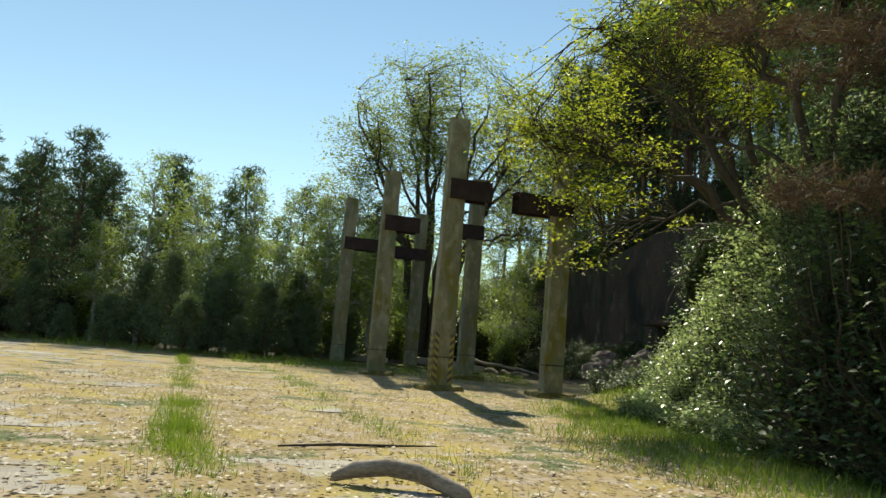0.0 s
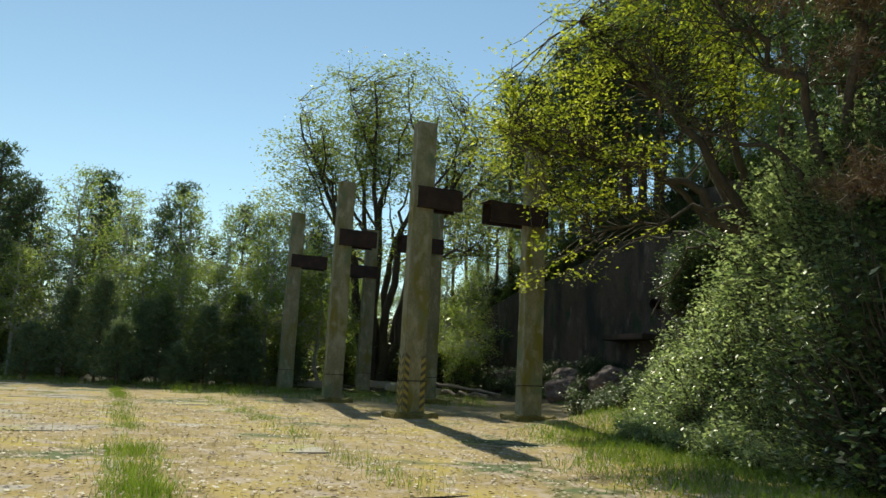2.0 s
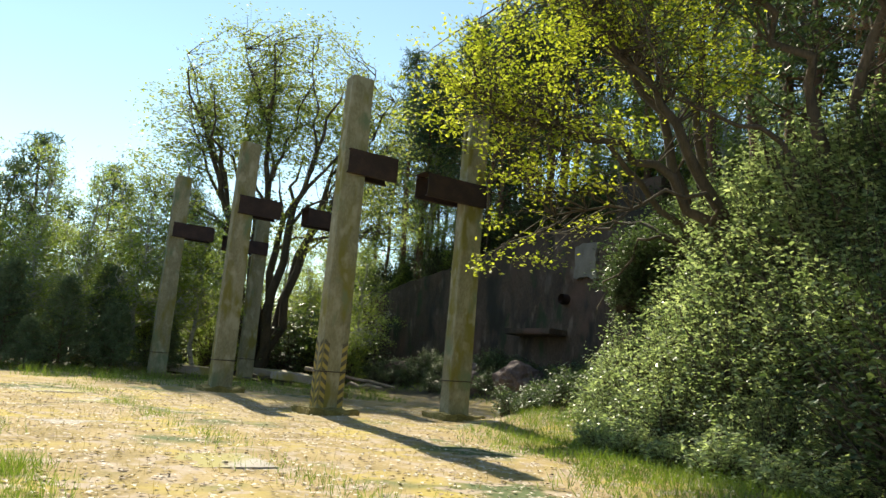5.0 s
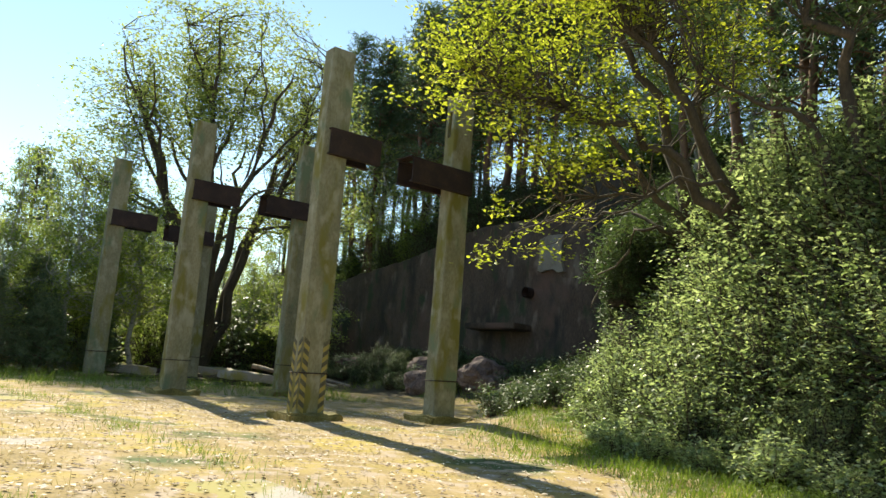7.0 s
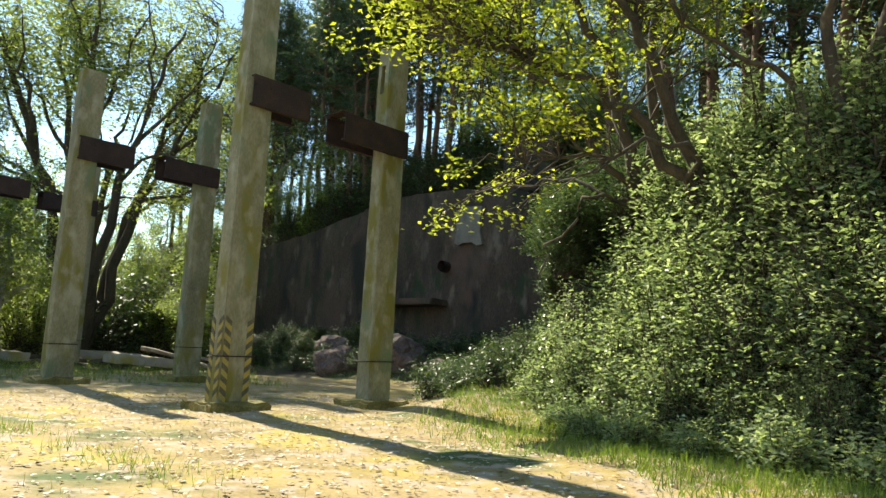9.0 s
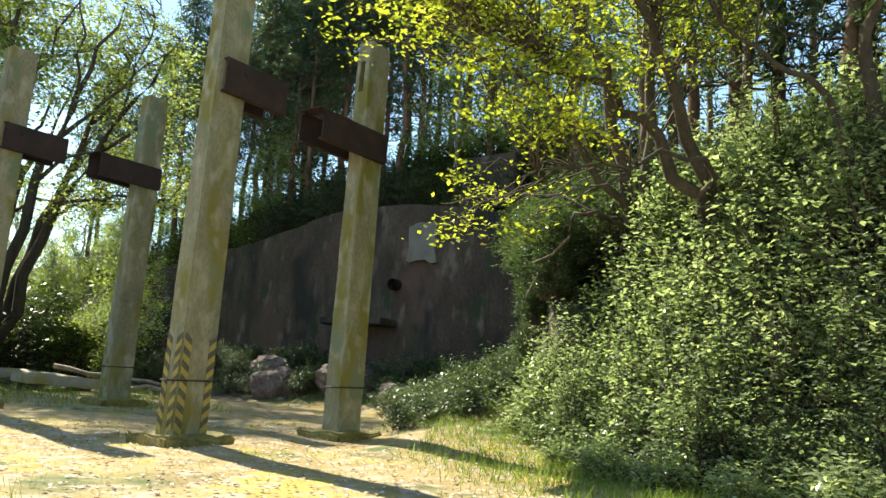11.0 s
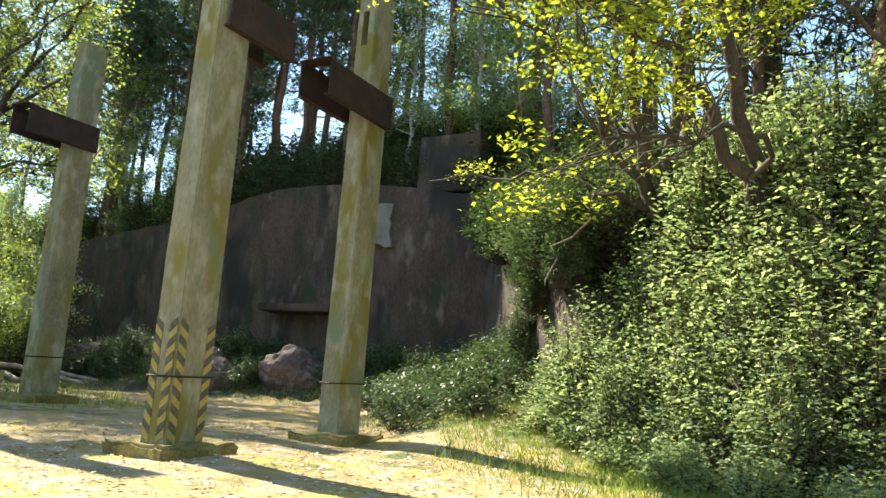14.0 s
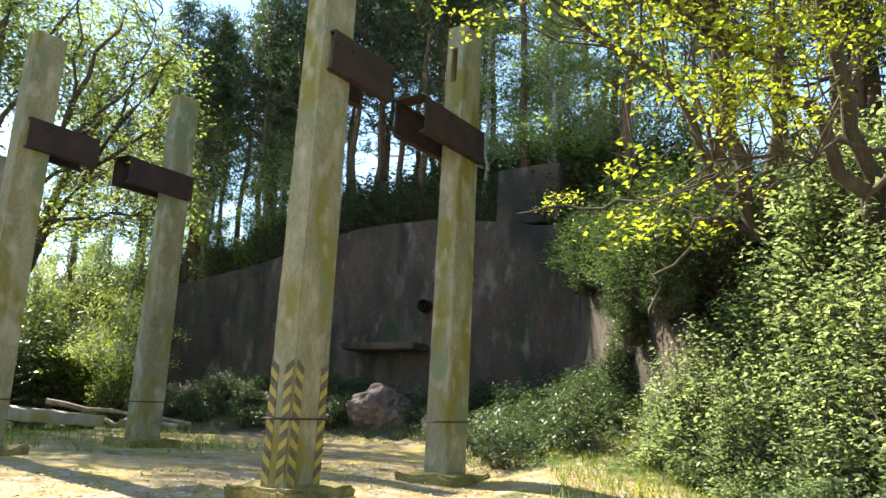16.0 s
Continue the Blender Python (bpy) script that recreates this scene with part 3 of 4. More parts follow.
# the tall round tree behind the far pillars
base = (-0.6, 50.5, 0.1)
limbs = []
for k in range(9):
    a = k / 9 * 6.283 + 0.3
    r = 2.2 + 3.2 * rng.random()
    mid = (base[0] + math.cos(a) * r * 0.35, base[1] + math.sin(a) * r * 0.35, 5.5 + 2 * rng.random())
    tip = (base[0] + math.cos(a) * r, base[1] + math.sin(a) * r, 11.5 + 4 * rng.random())
    p = np.concatenate([wander((base[0] + 0.35 * math.cos(a), base[1] + 0.35 * math.sin(a), base[2]), mid, 6, 0.12), wander(mid, tip, 9, 0.13)[1:]])
    limbs.append((p, np.linspace(0.24, 0.03, len(p))))
    side = p[9] + np.array([math.cos(a + 0.9) * 2.6, math.sin(a + 0.9) * 2.6, 2.2])
    limbs.append((wander(p[7], side, 8, 0.1), np.linspace(0.09, 0.02, 8)))
    up = p[10] + np.array([math.cos(a - 1.1) * 1.6, math.sin(a - 1.1) * 1.6, 3.2 + rng.random()])
    up[2] = min(up[2], 16.2)
    limbs.append((wander(p[9], up, 8, 0.08), np.linspace(0.06, 0.012, 8)))
    low = p[5] + np.array([math.cos(a) * 3.8, math.sin(a) * 3.0, 0.6 + rng.random()])
    limbs.append((wander(p[5], low, 8, 0.11, -0.4), np.linspace(0.09, 0.02, 8)))
lobes = [(-0.6, 50, 15.2, 4.0, 4.0, 3.2), (-3.8, 49.5, 12.5, 3.0, 3.0, 2.8), (2.8, 50, 12.8, 3.2, 3.2, 3.0), (-0.6, 48, 11.5, 3.6, 2.5, 2.6), (-5.2, 49, 9.3, 2.2, 2.6, 2.2), (4.2, 50.5, 8.8, 2.4, 2.6, 2.4), (-2.0, 52.5, 13.0, 3.0, 3.0, 3.0), (0.6, 49, 7.5, 3.0, 2.6, 1.4)]
twigs, cen = spray(limbs, lobes, 1150, 32, 0.42, 0.14)
vs, fs = leaves(cen, 0.1, 0.6)
woody("deciduous_tree", (0, 0, 0), limbs, twigs, [("crown", vs, fs, M_BIGLEAF, "sparse fresh spring leaves")], M_BARK, "tall many-stemmed tree with a thin spring crown behind the pillars", "tree").matrix_world = Matrix.Translation((-1.5, 50.5, 0.1)) @ Matrix.Diagonal((1.25, 1.22, 1.17, 1)) @ Matrix.Translation((0.6, -50.5, -0.1))


def birch(height, leafy, seed):
    trunk = wander((0, 0, -0.2), (0.3 * seed, 0.2, height), 12, 0.08)
    limbs = [(trunk, np.linspace(0.13, 0.02, 12))]
    lobes = []
    for k in range(16):
        z = height * (0.22 + 0.72 * k / 16)
        a = k * 2.4 + seed
        r = 2.0 * (1 - 0.75 * k / 16) + 0.35
        p = trunk[int(np.argmin(np.abs(trunk[:, 2] - z)))]
        tip = p + np.array([math.cos(a) * r, math.sin(a) * r, 0.9 + 0.5 * rng.random()])
        limbs.append((wander(p, tip, 6, 0.08), np.linspace(0.035, 0.008, 6)))
        lobes.append((*(p * 0.3 + tip * 0.7), r * 0.62, r * 0.62, 0.75))
    lobes.append((trunk[-2][0], trunk[-2][1], height - 0.6, 0.7, 0.7, 1.0))
    twigs, cen = spray(limbs, lobes, int(200 * leafy), 34, 0.3, 0.1, droop=0.15)
    vs, fs = leaves(cen, 0.078, 0.35)
    return woody("birch_tree", (0, 0, 0), limbs, twigs, [("crown", vs, fs, M_BIRCHLEAF, "light green fresh leaves")], M_BIRCH, "slender birch with light green leaves at the clearing's edge", "tree", "birches at the clearing's edge")


def tufts(centres, length, k, width, up=0.35):
    """Sprays of k needles round each centre."""
    c = np.repeat(np.asarray(centres, float), k, axis=0)
    n = len(c)
    d = rng.normal(0, 1, (n, 3))
    d[:, 2] += up
    d /= np.linalg.norm(d, axis=1, keepdims=True)
    s = np.cross(d, rng.normal(0, 1, (n, 3)))
    s /= np.linalg.norm(s, axis=1, keepdims=True)
    ln = (length * rng.uniform(0.6, 1.2, n))[:, None]
    v = np.stack([c - s * width / 2, c + s * width / 2, c + d * ln + s * width * 0.2, c + d * ln - s * width * 0.2], 1)
    return v.reshape(-1, 3), np.arange(n * 4).reshape(-1, 4)


def pine(height, bare, wide, seed, dead=True):
    """A Scots pine: bare stem, open clumped crown, a few dry lower boughs."""
    trunk = wander((0, 0, -0.3), (0.25 * seed - 0.3, 0.2, height), 12, 0.06)
    limbs, twigs, green, dry = [(trunk, np.linspace(0.19, 0.03, 12))], [], [], []
    for k in range(34):
        f = (k + 0.5) / 34
        z = height * (bare + (0.99 - bare) * f)
        a = k * 2.4 + seed
        r = wide * (1 - f ** 2.2) * rng.uniform(0.6, 1.1) + 0.3
        p = np.array([np.interp(z, trunk[:, 2], trunk[:, 0]), np.interp(z, trunk[:, 2], trunk[:, 1]), z])
        tip = p + np.array([math.cos(a) * r, math.sin(a) * r, 0.25 * r])
        path = wander(p, tip, 6, 0.07, 0.15)
        limbs.append((path, np.linspace(0.045, 0.01, 6)))
        for s in np.linspace(0.35, 1.0, 7):
            q = p + (tip - p) * s
            m = 6
            green.append(q + rng.normal(0, 1, (m, 3)) * np.array([0.32, 0.32, 0.16]) + np.array([0, 0, 0.12]))
    for k in range(16 if dead else 0):
        z = height * bare * rng.uniform(0.35, 1.0)
        a = rng.uniform(0, 6.283)
        r = rng.uniform(0.6, 1.9)
        p = np.array([np.interp(z, trunk[:, 2], trunk[:, 0]), np.interp(z, trunk[:, 2], trunk[:, 1]), z])
        twigs.append((wander(p, p + np.array([math.cos(a) * r, math.sin(a) * r, rng.uniform(-0.4, 0.2)]), 6, 0.07), np.linspace(0.022, 0.005, 6)))
    vs, fs = tufts(np.concatenate(green), 0.28, 4, 0.05)
    return woody("pine_tree", (0, 0, 0), limbs, twigs, [("crown", vs, fs, M_NEEDLE, "dark green needle clumps")], M_PINEBARK, "tall Scots pine with a bare reddish stem and dark crown", "tree", "pines round the clearing")


def young_pine(height, seed):
    trunk = wander((0, 0, -0.1), (0.05, 0, height), 8, 0.02)
    limbs, green = [(trunk, np.linspace(0.07, 0.012, 8))], []
    whorls = int(height / 0.32)
    for w in range(whorls):
        z = 0.25 + (height - 0.3) * w / whorls
        r = (1 - w / whorls) ** 0.8 * height * 0.30 + 0.12
        for k in range(6):
            a = k * 1.047 + w * 0.5 + seed + rng.normal(0, 0.2)
            p = np.array([0, 0, z])
            tip = p + np.array([math.cos(a) * r, math.sin(a) * r, 0.35 * r])
            limbs.append((wander(p, tip, 4, 0.03), np.linspace(0.018, 0.005, 4)))
            for s in np.linspace(0.3, 1, 5):
                green.append(p + (tip - p) * s + rng.normal(0, 0.1, (5, 3)))
    vs, fs = tufts(np.concatenate(green), 0.2, 5, 0.025)
    return woody("young_pine", (0, 0, 0), limbs, [], [("crown", vs, fs, M_YOUNG, "grey-green needles")], M_PINEBARK, "young bushy pine at the clearing's edge", "tree", "young pines at the clearing's edge")


def shrub(height, width, shoots, per, size, mat, label, category, group, upright=0.35):
    """Arching shoots from several feet, leafy along their outer parts, of uneven length."""
    limbs, twigs, cen = [], [], []
    bulge = [(rng.uniform(0, 6.283), rng.uniform(0.65, 1.25)) for k in range(7)]
    for k in range(shoots):
        a = rng.uniform(0, 6.283)
        e = rng.random() ** 0.8
        grow = 1.0
        for ba, bs in bulge:
            near_ = max(0.0, math.cos(a - ba)) ** 6
            grow += (bs - 1.0) * near_
        r = width * grow * math.sqrt(1 - (e * 0.93) ** 2) * rng.uniform(0.45, 1.08)
        z = height * (0.08 + 0.92 * e) * rng.uniform(0.7, 1.1) * (0.85 + 0.15 * grow)
        foot = np.array([math.cos(a) * width * 0.3 * rng.random(), math.sin(a) * width * 0.3 * rng.random(), -0.12])
        tip = np.array([math.cos(a) * r, math.sin(a) * r, z])
        path = wander(foot, tip, 7, 0.03 * width, -0.12 * height * upright)
        rad = np.linspace(0.008 + 0.006 * height, 0.003, 7)
        (limbs if k % 12 == 0 else twigs).append((path, rad * (1.6 if k % 12 == 0 else 0.7)))
        s = rng.uniform(0.5, 1.05, per)
        idx = np.clip(s * 6, 0, 5.999)
        lo_ = idx.astype(int)
        q = path[lo_] + (path[lo_ + 1] - path[lo_]) * (idx - lo_)[:, None]
        cen.append(q + rng.normal(0, 1, (per, 3)) * size * np.array([1.5, 1.5, 0.9]))
    c = np.concatenate(cen)
    c = c[c[:, 2] > 0.0]
    vs, fs = leaves(c, size, 0.9)
    return woody(category.replace(" ", "_"), (0, 0, 0), limbs, twigs, [("foliage", vs, fs, mat, "")], M_BARK, label, category, group)


def scatter(proto, spots, lo=0.85, hi=1.15, sink=0.0):
    """The thing itself at the first spot, copies at the rest."""
    for k, (x, y) in enumerate(spots):
        s = rng.uniform(lo, hi)
        z = g(x, y) - sink
        m = pose(x, y, z, 0, 0, rng.uniform(0, 360))
        ob = proto if k == 0 else copy_thing(proto, m)
        ob.matrix_world = m @ Matrix.Diagonal((s, s, s, 1))


def jitter(x0, x1, y0, y1, n, keep=lambda x, y: True):
    out = []
    while len(out) < n:
        x, y = rng.uniform(x0, x1), rng.uniform(y0, y1)
        if keep(x, y):
            out.append((x, y))
    return out


def on_bank(spots):
    """Moves spots that would stand before the retaining wall up behind its crown."""
    out = []
    for x, y in spots:
        while y > 26 and x > 4.5 and hill(np.array([x]), np.array([y]))[0][0] < 1.4:
            x, y = x + U.x * 0.3, y + U.y * 0.3
        out.append((x, y))
    return out


# far edge of the clearing, from the open side to the pillars
P1, P2, P3 = pine(13.0, 0.34, 2.2, 0.4), pine(11.5, 0.25, 2.3, 1.7), pine(16.5, 0.55, 2.0, 2.6)
edge_pines = [(-29, 45), (-26.5, 47), (-24.3, 44.5), (-22.4, 47.5), (-20.6, 46), (-18.2, 49), (-15.5, 51), (-31, 41), (-33, 47), (-13.2, 48), (-10.8, 54), (-35, 37), (-37, 43)]
scatter(P1, edge_pines[0::2] + jitter(-48, 4, 62, 80, 24) + jitter(-48, -22, 50, 62, 8), 0.8, 1.02)
scatter(P2, edge_pines[1::2] + jitter(-42, -19, 45, 58, 12) + [(-38, 30), (-36, 22), (-39, 14), (-37, 5), (-34, -6), (-24, -12), (-12, -14), (0, -13), (12.4, 20.2), (13.4, 17.8), (12.0, 22.8), (14.4, 23.4), (12.8, 15.2), (11.6, 18.2), (15.4, 20.4), (13.2, 25.2), (11.8, 12.6)], 0.9, 1.15)
bank = [(11.5, 40), (13, 35.5), (12.8, 44), (15.5, 39), (10.5, 46), (8.2, 49.5), (12, 30.2), (14.5, 32), (13.2, 27), (16.5, 28.5), (12.5, 23.5), (15.2, 24), (13.6, 19.5), (12.2, 15.5), (16, 16.5), (6.2, 54),
        (9.5, 57), (4.0, 60), (17, 47), (19, 36), (12.5, 9), (15, 5), (12, 1), (14, -8), (11.4, 20.0), (11.0, 17.2), (10.8, 13.4), (11.6, 11), (14, 13), (13.8, 17.2), (14.6, 21)]
scatter(P3, on_bank(bank) + jitter(14, 34, 12, 66, 12, lambda x, y: hill(np.array([x]), np.array([y]))[0][0] > 6) + jitter(4, 20, 40, 70, 26, lambda x, y: hill(np.array([x]), np.array([y]))[0][0] > 1.2), 0.85, 1.15)
B1, B2 = birch(10.5, 1.2, 0.5), birch(7.5, 1.3, -0.8)
scatter(B1, on_bank([(-15.2, 45.0), (-9.6, 45.5), (-8.0, 47.2), (-5.9, 45.6), (-17.5, 44.2), (3.2, 58.0), (5.2, 52.6), (-12.2, 46.0), (-4, 57), (0, 61), (3, 64), (-7, 60), (1.5, 66), (-2, 64), (-5, 66), (16.5, 30), (14, 34.5), (16, 36.2), (18, 38.6), (15.4, 31.6), (17.6, 33.8), (13.6, 37.4)]), 0.9, 1.1)
scatter(B2, on_bank([(-11.4, 43.0), (-7.2, 43.6), (-4.4, 45.0), (-19.5, 43.0), (-9.4, 42.2), (-13.6, 43.4), (1.5, 54.5), (3.8, 48.6), (-2.8, 55.0), (-24.8, 42.2), (-6.2, 48.5), (6.8, 47.6)]), 0.8, 1.1)
Y1, Y2 = young_pine(4.6, 0.3), young_pine(2.6, 1.2)
scatter(Y1, [(-13.9, 39.6), (-11.3, 40.2), (-9.2, 40.4), (-15.8, 40.8), (-22.0, 41.2), (-8.0, 42.0), (-26.5, 41.0), (-12.4, 41.5)], 0.8, 1.15)
scatter(Y2, [(-12.2, 37.6), (-9.9, 38.4), (-16.8, 39.2), (-19.6, 40.2), (-7.4, 41.4), (-23.9, 39.6), (-5.6, 43.4), (-28, 38)], 0.7, 1.2)

# bushes on the bank's foot
S1 = shrub(2.2, 1.5, 420, 24, 0.05, M_BUSH, "dense bush with glossy mid-green leaves at the bank's foot", "bush", "bushes along the bank")
# Upper bank bushes take the leaf colour with shade in it.
S2 = shrub(2.7, 1.8, 400, 20, 0.062, M_SHADELEAF, "leafy bush climbing the shaded bank", "bush", "bushes along the bank")
scatter(S1, [(6.55, 21.2), (6.6, 19.9), (6.7, 18.6), (6.8, 17.4), (6.85, 22.7), (7.0, 16.2)], 0.65, 0.9, 0.1)
scatter(copy_thing(S1, Matrix()), [(7.4, 21.9), (7.4, 20.6), (7.5, 19.2), (7.7, 17.8), (7.9, 16.4), (7.6, 23.1), (7.7, 24.0)], 1.15, 1.4, 0.15)
scatter(copy_thing(S1, Matrix()), [(8.4, 22.5), (8.4, 21.1), (8.6, 19.6), (8.8, 18.0), (9.0, 16.6), (9.6, 22.1), (9.6, 20.3), (9.9, 18.5)], 1.35, 1.65, 0.15)
# These bushes get darker leaves to stand in for deep shade.
S8 = shrub(3.4, 2.0, 420, 20, 0.075, M_SHADELEAF, "bush under the trees, its leaves coloured darker for the shade", "bush", "bushes along the bank")
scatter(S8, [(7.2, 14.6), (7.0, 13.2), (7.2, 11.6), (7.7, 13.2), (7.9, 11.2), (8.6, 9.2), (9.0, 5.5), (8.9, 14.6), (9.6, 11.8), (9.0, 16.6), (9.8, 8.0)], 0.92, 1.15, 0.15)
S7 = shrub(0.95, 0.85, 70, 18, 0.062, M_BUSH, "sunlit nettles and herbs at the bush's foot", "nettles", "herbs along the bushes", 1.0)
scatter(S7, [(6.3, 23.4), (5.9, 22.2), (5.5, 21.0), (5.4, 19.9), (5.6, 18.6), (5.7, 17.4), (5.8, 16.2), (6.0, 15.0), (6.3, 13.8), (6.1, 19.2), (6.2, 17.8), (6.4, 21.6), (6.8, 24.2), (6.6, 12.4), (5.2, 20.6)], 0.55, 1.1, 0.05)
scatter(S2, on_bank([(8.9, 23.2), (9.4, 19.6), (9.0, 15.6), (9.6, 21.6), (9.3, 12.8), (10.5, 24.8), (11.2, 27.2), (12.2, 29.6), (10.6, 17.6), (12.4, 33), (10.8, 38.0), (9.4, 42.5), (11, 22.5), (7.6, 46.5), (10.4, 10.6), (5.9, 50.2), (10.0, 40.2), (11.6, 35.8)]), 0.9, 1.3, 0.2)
S3 = shrub(1.0, 0.8, 52, 18, 0.052, M_SHADELEAF, "low tangle of brambles and herbs below the wall", "undergrowth", "undergrowth below the wall", 1.0)


def wall_foot(x, y):
    d = hill(np.array([x]), np.array([y]))[0][0]
    return -3.6 < d < -0.3 and y > 27.0 - 0.15 * x


herbs = jitter(2, 14, 24.5, 60, 110, lambda x, y: wall_foot(x, y) and (x - 3.9) ** 2 + (y - 26.4) ** 2 > 3)
scatter(S3, herbs + jitter(2, 14, 25, 54, 110, wall_foot), 0.5, 1.25, 0.06)
# thicket at the forest edge
S5 = shrub(3.2, 1.7, 170, 22, 0.085, M_BIRCHLEAF, "light green saplings and scrub under the forest edge", "thicket", "scrub at the forest edge", 0.7)
scatter(S5, [(-6.5, 46.5), (-3.4, 48.4), (2.6, 51.5), (4.4, 54.0), (-8.8, 49.0), (-1.8, 53.0), (1.2, 56.5), (-11.5, 47.2), (-14.5, 46.2), (-5.0, 52.0), (3.4, 47.2), (-17.8, 46.4), (-20.5, 44.2), (0.5, 60), (-3.5, 58), (5.4, 57.5), (-7, 56)] + jitter(-12, 3, 54, 68, 22), 0.8, 1.3, 0.1)
S6 = shrub(3.4, 2.2, 170, 20, 0.12, M_SHADELEAF, "dark scrub between the pine stems", "scrub", "dark scrub in the wood", 0.6)
scatter(S6, jitter(-44, 6, 52, 70, 54) + jitter(-10, 4, 56, 70, 24) + jitter(-36, -18, 45, 50, 12) + [(-34, 40), (-36, 34), (-37, 27), (-38, 19), (-37, 10), (-35, 1)], 0.8, 1.5, 0.2)
scatter(copy_thing(S6, Matrix()), jitter(11, 26, 26, 60, 30, lambda x, y: hill(np.array([x]), np.array([y]))[0][0] > 1.5) + on_bank([(14.5, 33.2), (16.8, 35), (15.2, 37.6), (18.4, 36.4), (19.5, 33.6), (17, 31.2)]), 0.8, 1.35, 0.2)
crown = [(float(rng.uniform(0.9, 4.5)), v_) for v_ in np.arange(30, 66, 0.9)]
scatter(copy_thing(S6, Matrix()), [tuple(uv(WALL_U + 0.6 + u_, v_))[:2] for u_, v_ in crown], 0.6, 1.15, 0.2)
scatter(copy_thing(S5, Matrix()), [tuple(uv(WALL_U + 1.2 + u_, v_))[:2] for u_, v_ in ((0.4, 44.2), (1.2, 47.5), (0.5, 50.6), (1.6, 53.5), (0.6, 56.5), (2.4, 59.0), (0.8, 61.5), (3.0, 46.0), (3.4, 52.0), (3.2, 56.0), (4.5, 62.0), (0.2, 64.5))], 0.7, 1.2, 0.1)
scatter(copy_thing(B2, Matrix()), [tuple(uv(WALL_U + 2.0 + u_, v_))[:2] for u_, v_ in ((0.4, 58.5), (2.0, 63.0), (4.0, 57.0), (5.0, 66.0), (-1.5, 68.0))], 0.8, 1.15)
scatter(copy_thing(P1, Matrix()), [tuple(uv(WALL_U + u_, v_))[:2] for u_, v_ in ((1.6, 41.5), (2.8, 45.0), (1.4, 48.5), (4.0, 43.5), (3.2, 51.0), (5.5, 47.5), (2.0, 54.5), (3.0, 36.8), (4.6, 38.8), (2.6, 34.2), (6.0, 36.0))], 0.85, 1.05)
scatter(copy_thing(S6, Matrix()), [tuple(uv(u_, v_))[:2] for u_, v_ in ((21.9, 29.2), (22.4, 36.4), (21.4, 39.2), (22.2, 42.0), (21.0, 27.6), (22.0, 46.2), (21.0, 34.2), (22.4, 27.8), (22.2, 49.5))], 0.26, 0.45, 0.1)
# ivy hanging over the wing wall
S4 = shrub(2.2, 1.3, 240, 24, 0.065, M_SHADELEAF, "ivy and roots hanging over the wing wall", "ivy", "ivy on the wing wall", 0.2)
for k, s in enumerate((0.2, 0.32, 0.44, 0.56, 0.68, 0.8, 0.92)):
    q = uv(14.3 + (WALL_U - 14.3) * s, 20.2 + 6.6 * s)
    m = Matrix.Translation((q.x + 0.1, q.y + 0.05, 3.2 + 2.9 * s)) @ pose(0, 0, 0, 0, 0, k * 70)
    ob = S4 if k == 0 else copy_thing(S4, m)
    ob.matrix_world = m

for k in range(10):
    s = 0.04 + 0.9 * rng.random()
    q = uv(14.3 + (WALL_U - 14.3) * s, 20.2 + 6.6 * s)
    m = Matrix.Translation((q.x - 0.15, q.y + 0.06, rng.uniform(0.3, 3.4 + 2.4 * s))) @ pose(0, 0, 0, 0, 0, k * 47) @ Matrix.Diagonal((0.55, 0.55, 0.6, 1))
    copy_thing(S4, m).matrix_world = m

# dry brown boughs of a pine over the path's edge
limbs, dryc = [(wander((8.8, 11.6, 3.0), (8.2, 11.4, 11.0), 10, 0.08), np.linspace(0.17, 0.06, 10))], []
for z, tip in ((5.9, (3.9, 11.3, 5.7)), (6.6, (4.4, 12.4, 6.3)), (4.0, (5.0, 11.6, 3.7)), (4.3, (5.4, 12.9, 4.0)), (7.2, (4.9, 10.6, 6.9)), (6.2, (6.0, 13.6, 6.2))):
    p = wander((8.55, 11.5, z), tip, 9, 0.08)
    limbs.append((p, np.linspace(0.05, 0.008, 9)))
    for q in p[2:]:
        for k in range(4):
            t2 = q + rng.normal(0, 1, 3) * np.array([0.4, 0.45, 0.12])
            limbs.append((wander(q, t2, 4, 0.03), np.linspace(0.01, 0.004, 4)))
            dryc.append(q + (t2 - q) * rng.uniform(0.3, 1.1, (14, 1)) + rng.normal(0, 0.07, (14, 3)))
vs, fs = tufts(np.concatenate(dryc), 0.17, 6, 0.013)
woody("pine_tree", (0, 0, 0), limbs, [], [("crown", vs, fs, M_DEAD, "dry brown needles")], M_PINEBARK, "pine with dry brown boughs hanging over the bank", "tree", "pines round the clearing")

# ---- fallen wood and old platforms ----
def log(points, radii, mat, label, name="log"):
    vs, fs = tubes([(points, radii)], 12)
    vs = vs + np.array([noise.noise_vector(Vector(v) * 6) for v in vs]) * radii[len(radii) // 2] * 0.25
    ob = tagged(place(name, mesh_from(name, vs, fs, mat, True)), label, "log")
    return ob


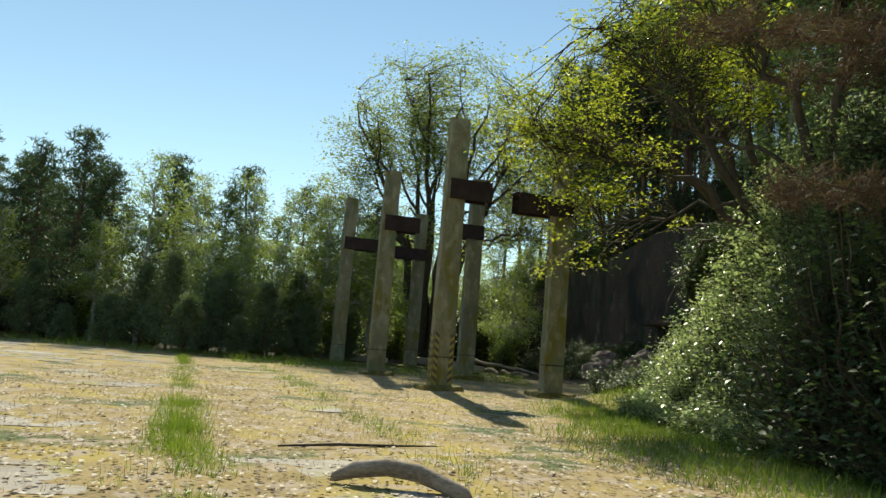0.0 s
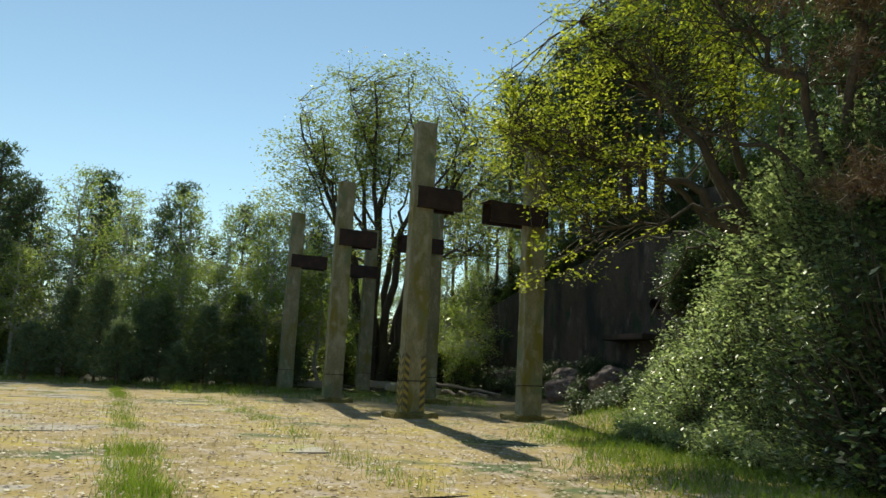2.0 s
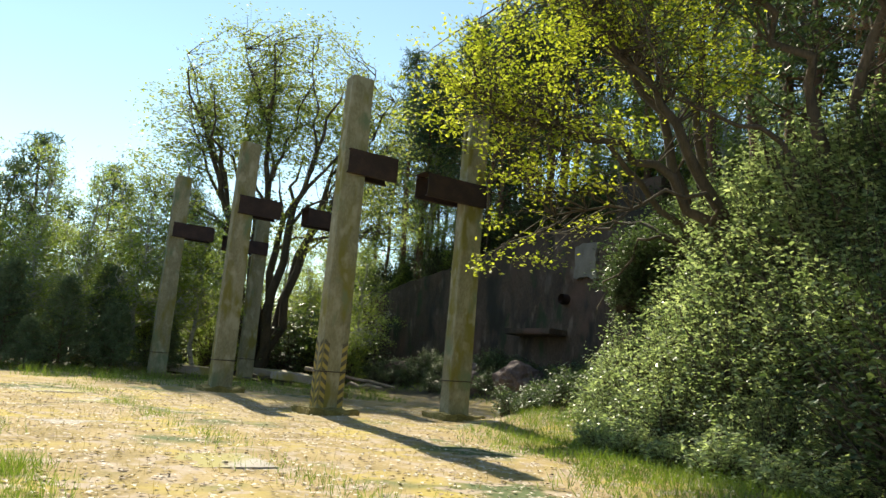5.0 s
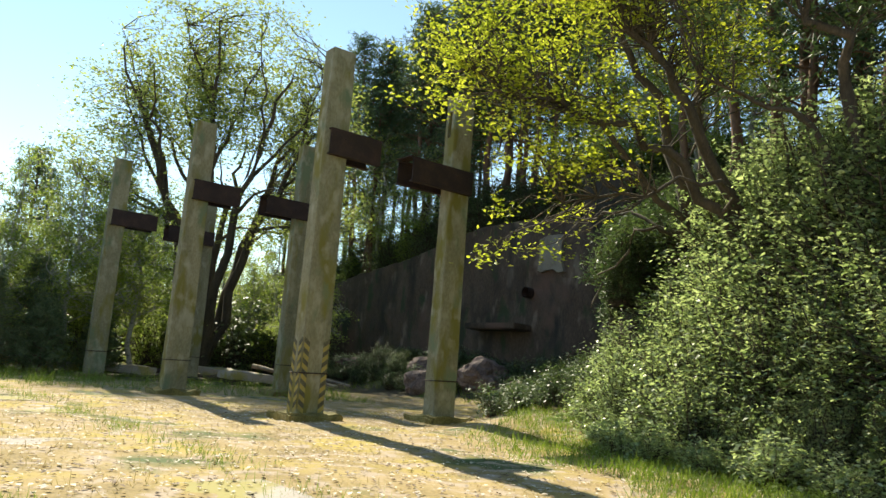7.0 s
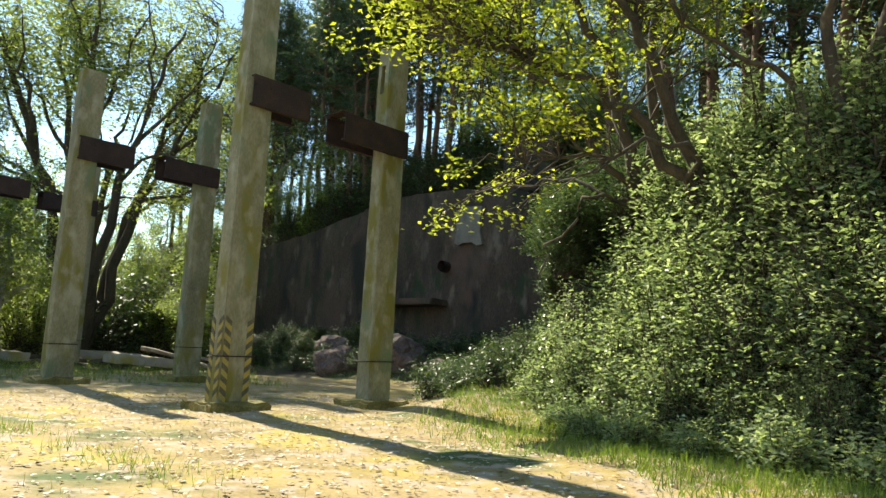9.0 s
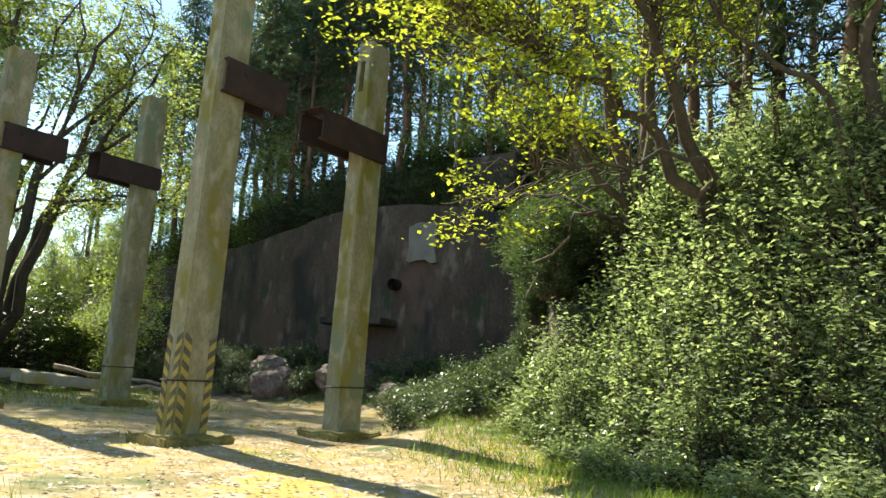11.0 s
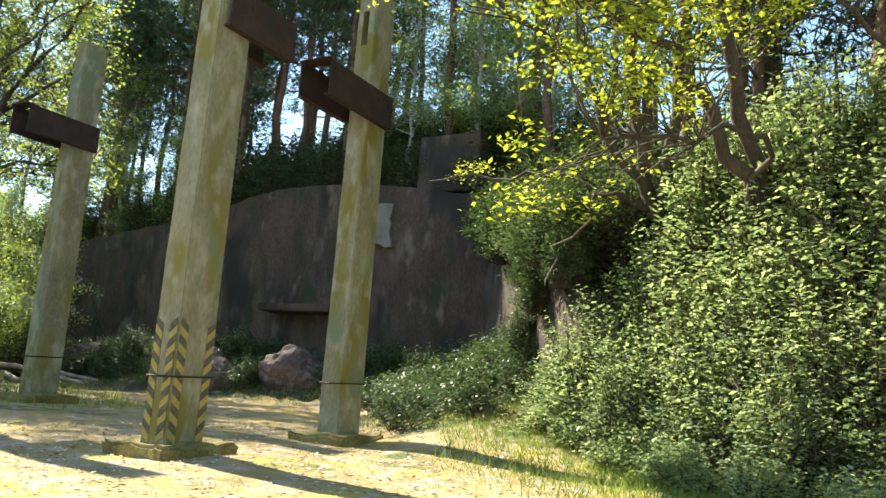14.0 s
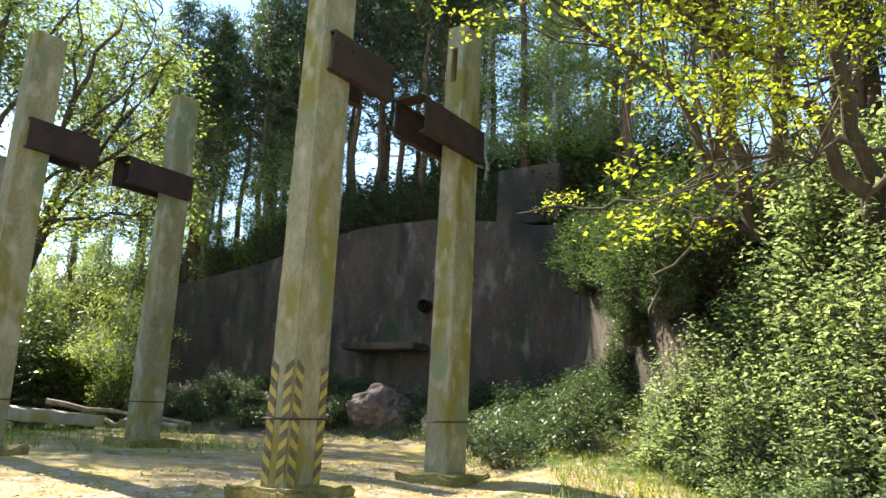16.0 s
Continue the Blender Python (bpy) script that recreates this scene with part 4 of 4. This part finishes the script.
zl = GROUND
log([(-0.20, 9.27, zl + 0.02), (-0.17, 9.27, zl + 0.05), (0.02, 9.32, zl + 0.13), (0.32, 9.36, zl + 0.17), (0.62, 9.32, zl + 0.15), (0.87, 9.22, zl + 0.08), (1.07, 9.12, zl + 0.02), (1.14, 9.08, zl)],
    [0.004, 0.045, 0.075, 0.085, 0.085, 0.08, 0.07, 0.004], M_LOG, "curved weathered log lying on the leaf litter")
log([(-1.15, 11.16, zl + 0.02), (-0.50, 11.61, zl + 0.03), (0.10, 11.96, zl + 0.02), (0.75, 12.36, zl + 0.02)], [0.012, 0.02, 0.018, 0.006], M_BARK, "thin dark stick lying on the dry grass", "stick")
for k, (p, q, r) in enumerate((((-2.0, 45.2, 0.35), (1.6, 44.0, 0.3), 0.13), ((1.2, 47.0, 0.9), (5.4, 43.6, 0.35), 0.1), ((-5.6, 45.0, 0.3), (-2.2, 46.0, 0.4), 0.14), ((2.4, 45.6, 0.3), (4.6, 42.6, 0.3), 0.12), ((-4.2, 43.6, 0.2), (-1.2, 43.2, 0.2), 0.1))):
    log(wander(p, q, 8, 0.06), np.linspace(r, r * 0.6, 8), M_LOG if k % 2 else M_BARK, "fallen trunk lying at the forest edge", "fallen_log")
for k, (x, y, l, turn) in enumerate(((-8.2, 45.2, 3.6, 10), (-4.6, 44.8, 2.6, 20), (0.8, 42.9, 2.6, 25), (-0.2, 46.2, 3.0, -8))):
    bm = block((l, 1.3, 0.35), (0, 0, 0), 0.03)
    bmesh.ops.subdivide_edges(bm, edges=[e for e in bm.edges if e.calc_length() > 0.8], cuts=4, use_grid_fill=True)
    rough_up(bm, 0.06, 1.5)
    ob = tagged(part("concrete_slab", bm, M_PLATE), "broken pale concrete slab lying at the forest edge", "slab", "broken slabs at the forest edge")
    ob.matrix_world = pose(x, y, g(x, y) + 0.35, 2, 3, turn)
    for e in (-0.35, 0.35):
        part("support", block((0.4, 1.0, 0.4), (l * e, 0, -0.35), 0.03), M_WALL, ob)


# ---- grass and litter ----
def along_joint(u0, v0, v1, n, width, skew=0.0):
    v = v0 + (v1 - v0) * rng.random(n)
    u = u0 + skew * (v - v0) + rng.normal(0, width, n)
    return u * U.x + v * V.x, u * U.y + v * V.y


def carpet(name, x, y, length, width, mat, label, category, lean=0.45, clump=True):
    if clump:
        nn = np.array([noise.noise(Vector((p * 0.9, q * 0.9, 7))) for p, q in zip(x, y)])
        keep = nn > rng.uniform(-0.35, 0.3, len(x))
        x, y = x[keep], y[keep]
    vs, fs = blades(np.stack([x, y, ground_height(x, y) - 0.01], 1), length, width, lean)
    return tagged(place(name, mesh_from(name, vs, fs, mat)), label, category, kind="stuff")


x1, y1 = along_joint(1.5, 6.5, 16, 7500, 0.2, -0.033)
x2, y2 = along_joint(1.19, 16, 37, 5000, 0.18, -0.033)
x3, y3 = along_joint(4.4, 8, 32, 3600, 0.24, -0.033)
cross = [along_joint(0, 0, 1, 1, 1)]
for v_ in np.arange(7.6, 34, 1.3):
    n_ = 260
    u_, w_ = rng.uniform(-16, 3.4, n_), v_ + rng.normal(0, 0.09, n_)
    cross.append((u_ * U.x + w_ * V.x, u_ * U.y + w_ * V.y))
x4, y4 = np.concatenate([c[0] for c in cross]), np.concatenate([c[1] for c in cross])
carpet("cross_joint_grass", x4, y4, 0.12, 0.010, M_DRY, "dry grass in the cross joints of the plates", "grass")
carpet("joint_grass", np.concatenate([x1, x2, x3]), np.concatenate([y1, y2, y3]), 0.17, 0.009, M_GRASS, "fresh grass growing in the joints between plates", "grass")
n = 60000
x, y = rng.uniform(-16, 8, n), rng.uniform(5.5, 40, n) ** 1.0
d = hill(x, y)[0]
keep = d < 0.2
carpet("dry_grass", x[keep], y[keep], 0.07, 0.009, M_DRY, "short dry yellow grass and moss on the clearing", "grass", 0.8)
n = 150000
x, y = rng.uniform(-3, 11, n), rng.uniform(8, 46, n)
d = hill(x, y)[0]
keep = (d > -4.2 + 1.2 * np.sin(y * 0.8)) & (d < 0.4) & (rng.random(n) < np.clip((d + 4.4) / 2.2, 0, 1))
carpet("fresh_grass", x[keep], y[keep], 0.2, 0.015, M_GRASS, "fresh green grass along the bank and pillars", "grass", 0.55, clump=False)
n = 9000
x, y = rng.uniform(-9, 4, n), rng.uniform(33, 44, n)
carpet("edge_grass", x, y, 0.35, 0.014, M_GRASS, "tall grass at the forest edge", "grass", 0.5)
x, y = rng.uniform(-30, -5, 9000), rng.uniform(36, 42.5, 9000)
carpet("tall_grass", x, y, 0.4, 0.016, M_GRASS, "tall grass and weeds at the tree line", "grass", 0.5)
n = 26000
x = rng.uniform(-9, 8, n)
y = 5.5 + 24 * rng.random(n) ** 1.5
d = hill(x, y)[0]
keep = (d < 0.8)
x, y = x[keep], y[keep]
vs, fs = leaves(np.stack([x, y, ground_height(x, y) + 0.02], 1), 0.05, 3.0, 1.3)
tagged(place("leaf_litter", mesh_from("leaf_litter", vs, fs, M_LITTER)), "pale and brown fallen leaves scattered over the ground", "leaf litter", kind="stuff")

# ---- concrete plates of the old yard, sunk in moss ----
bm = block((2.86, 1.16, 0.12), (0, 0, 0), 0.02)
plates = [part("plate", bm, M_PLATE)]
plate_mesh = plates[0].data
first = True
paving = new("pavement")
tagged(paving, "worn concrete plates sunk in moss and grass", "pavement", kind="structure")
for col in range(-7, 1):
    for r in range(26):
        v = 7.0 + r * 1.3 + (0.35 if col % 2 else 0.0)
        u = 1.25 + (col + 0.5) * 3.05 - 0.03 * (v - 12)
        p = uv(u, v)
        if p.y > 40 or p.x < -28 or p.y < 6 or (col >= 1 and r > 16):
            continue
        if rng.random() < (0.28 if col < 0 else 0.45):
            continue
        drop = rng.uniform(-0.012, 0.012) - (0.022 if col < -1 else 0.034)
        ob = plates[0] if first else new("plate", plate_mesh)
        first = False
        ob.parent = paving
        ob.matrix_world = Matrix.Translation((p.x, p.y, GROUND - 0.06 + 0.026 + drop)) @ pose(0, 0, 0, rng.normal(0, 0.3), rng.normal(0, 0.2), TURN + 1.7 + rng.normal(0, 0.5))
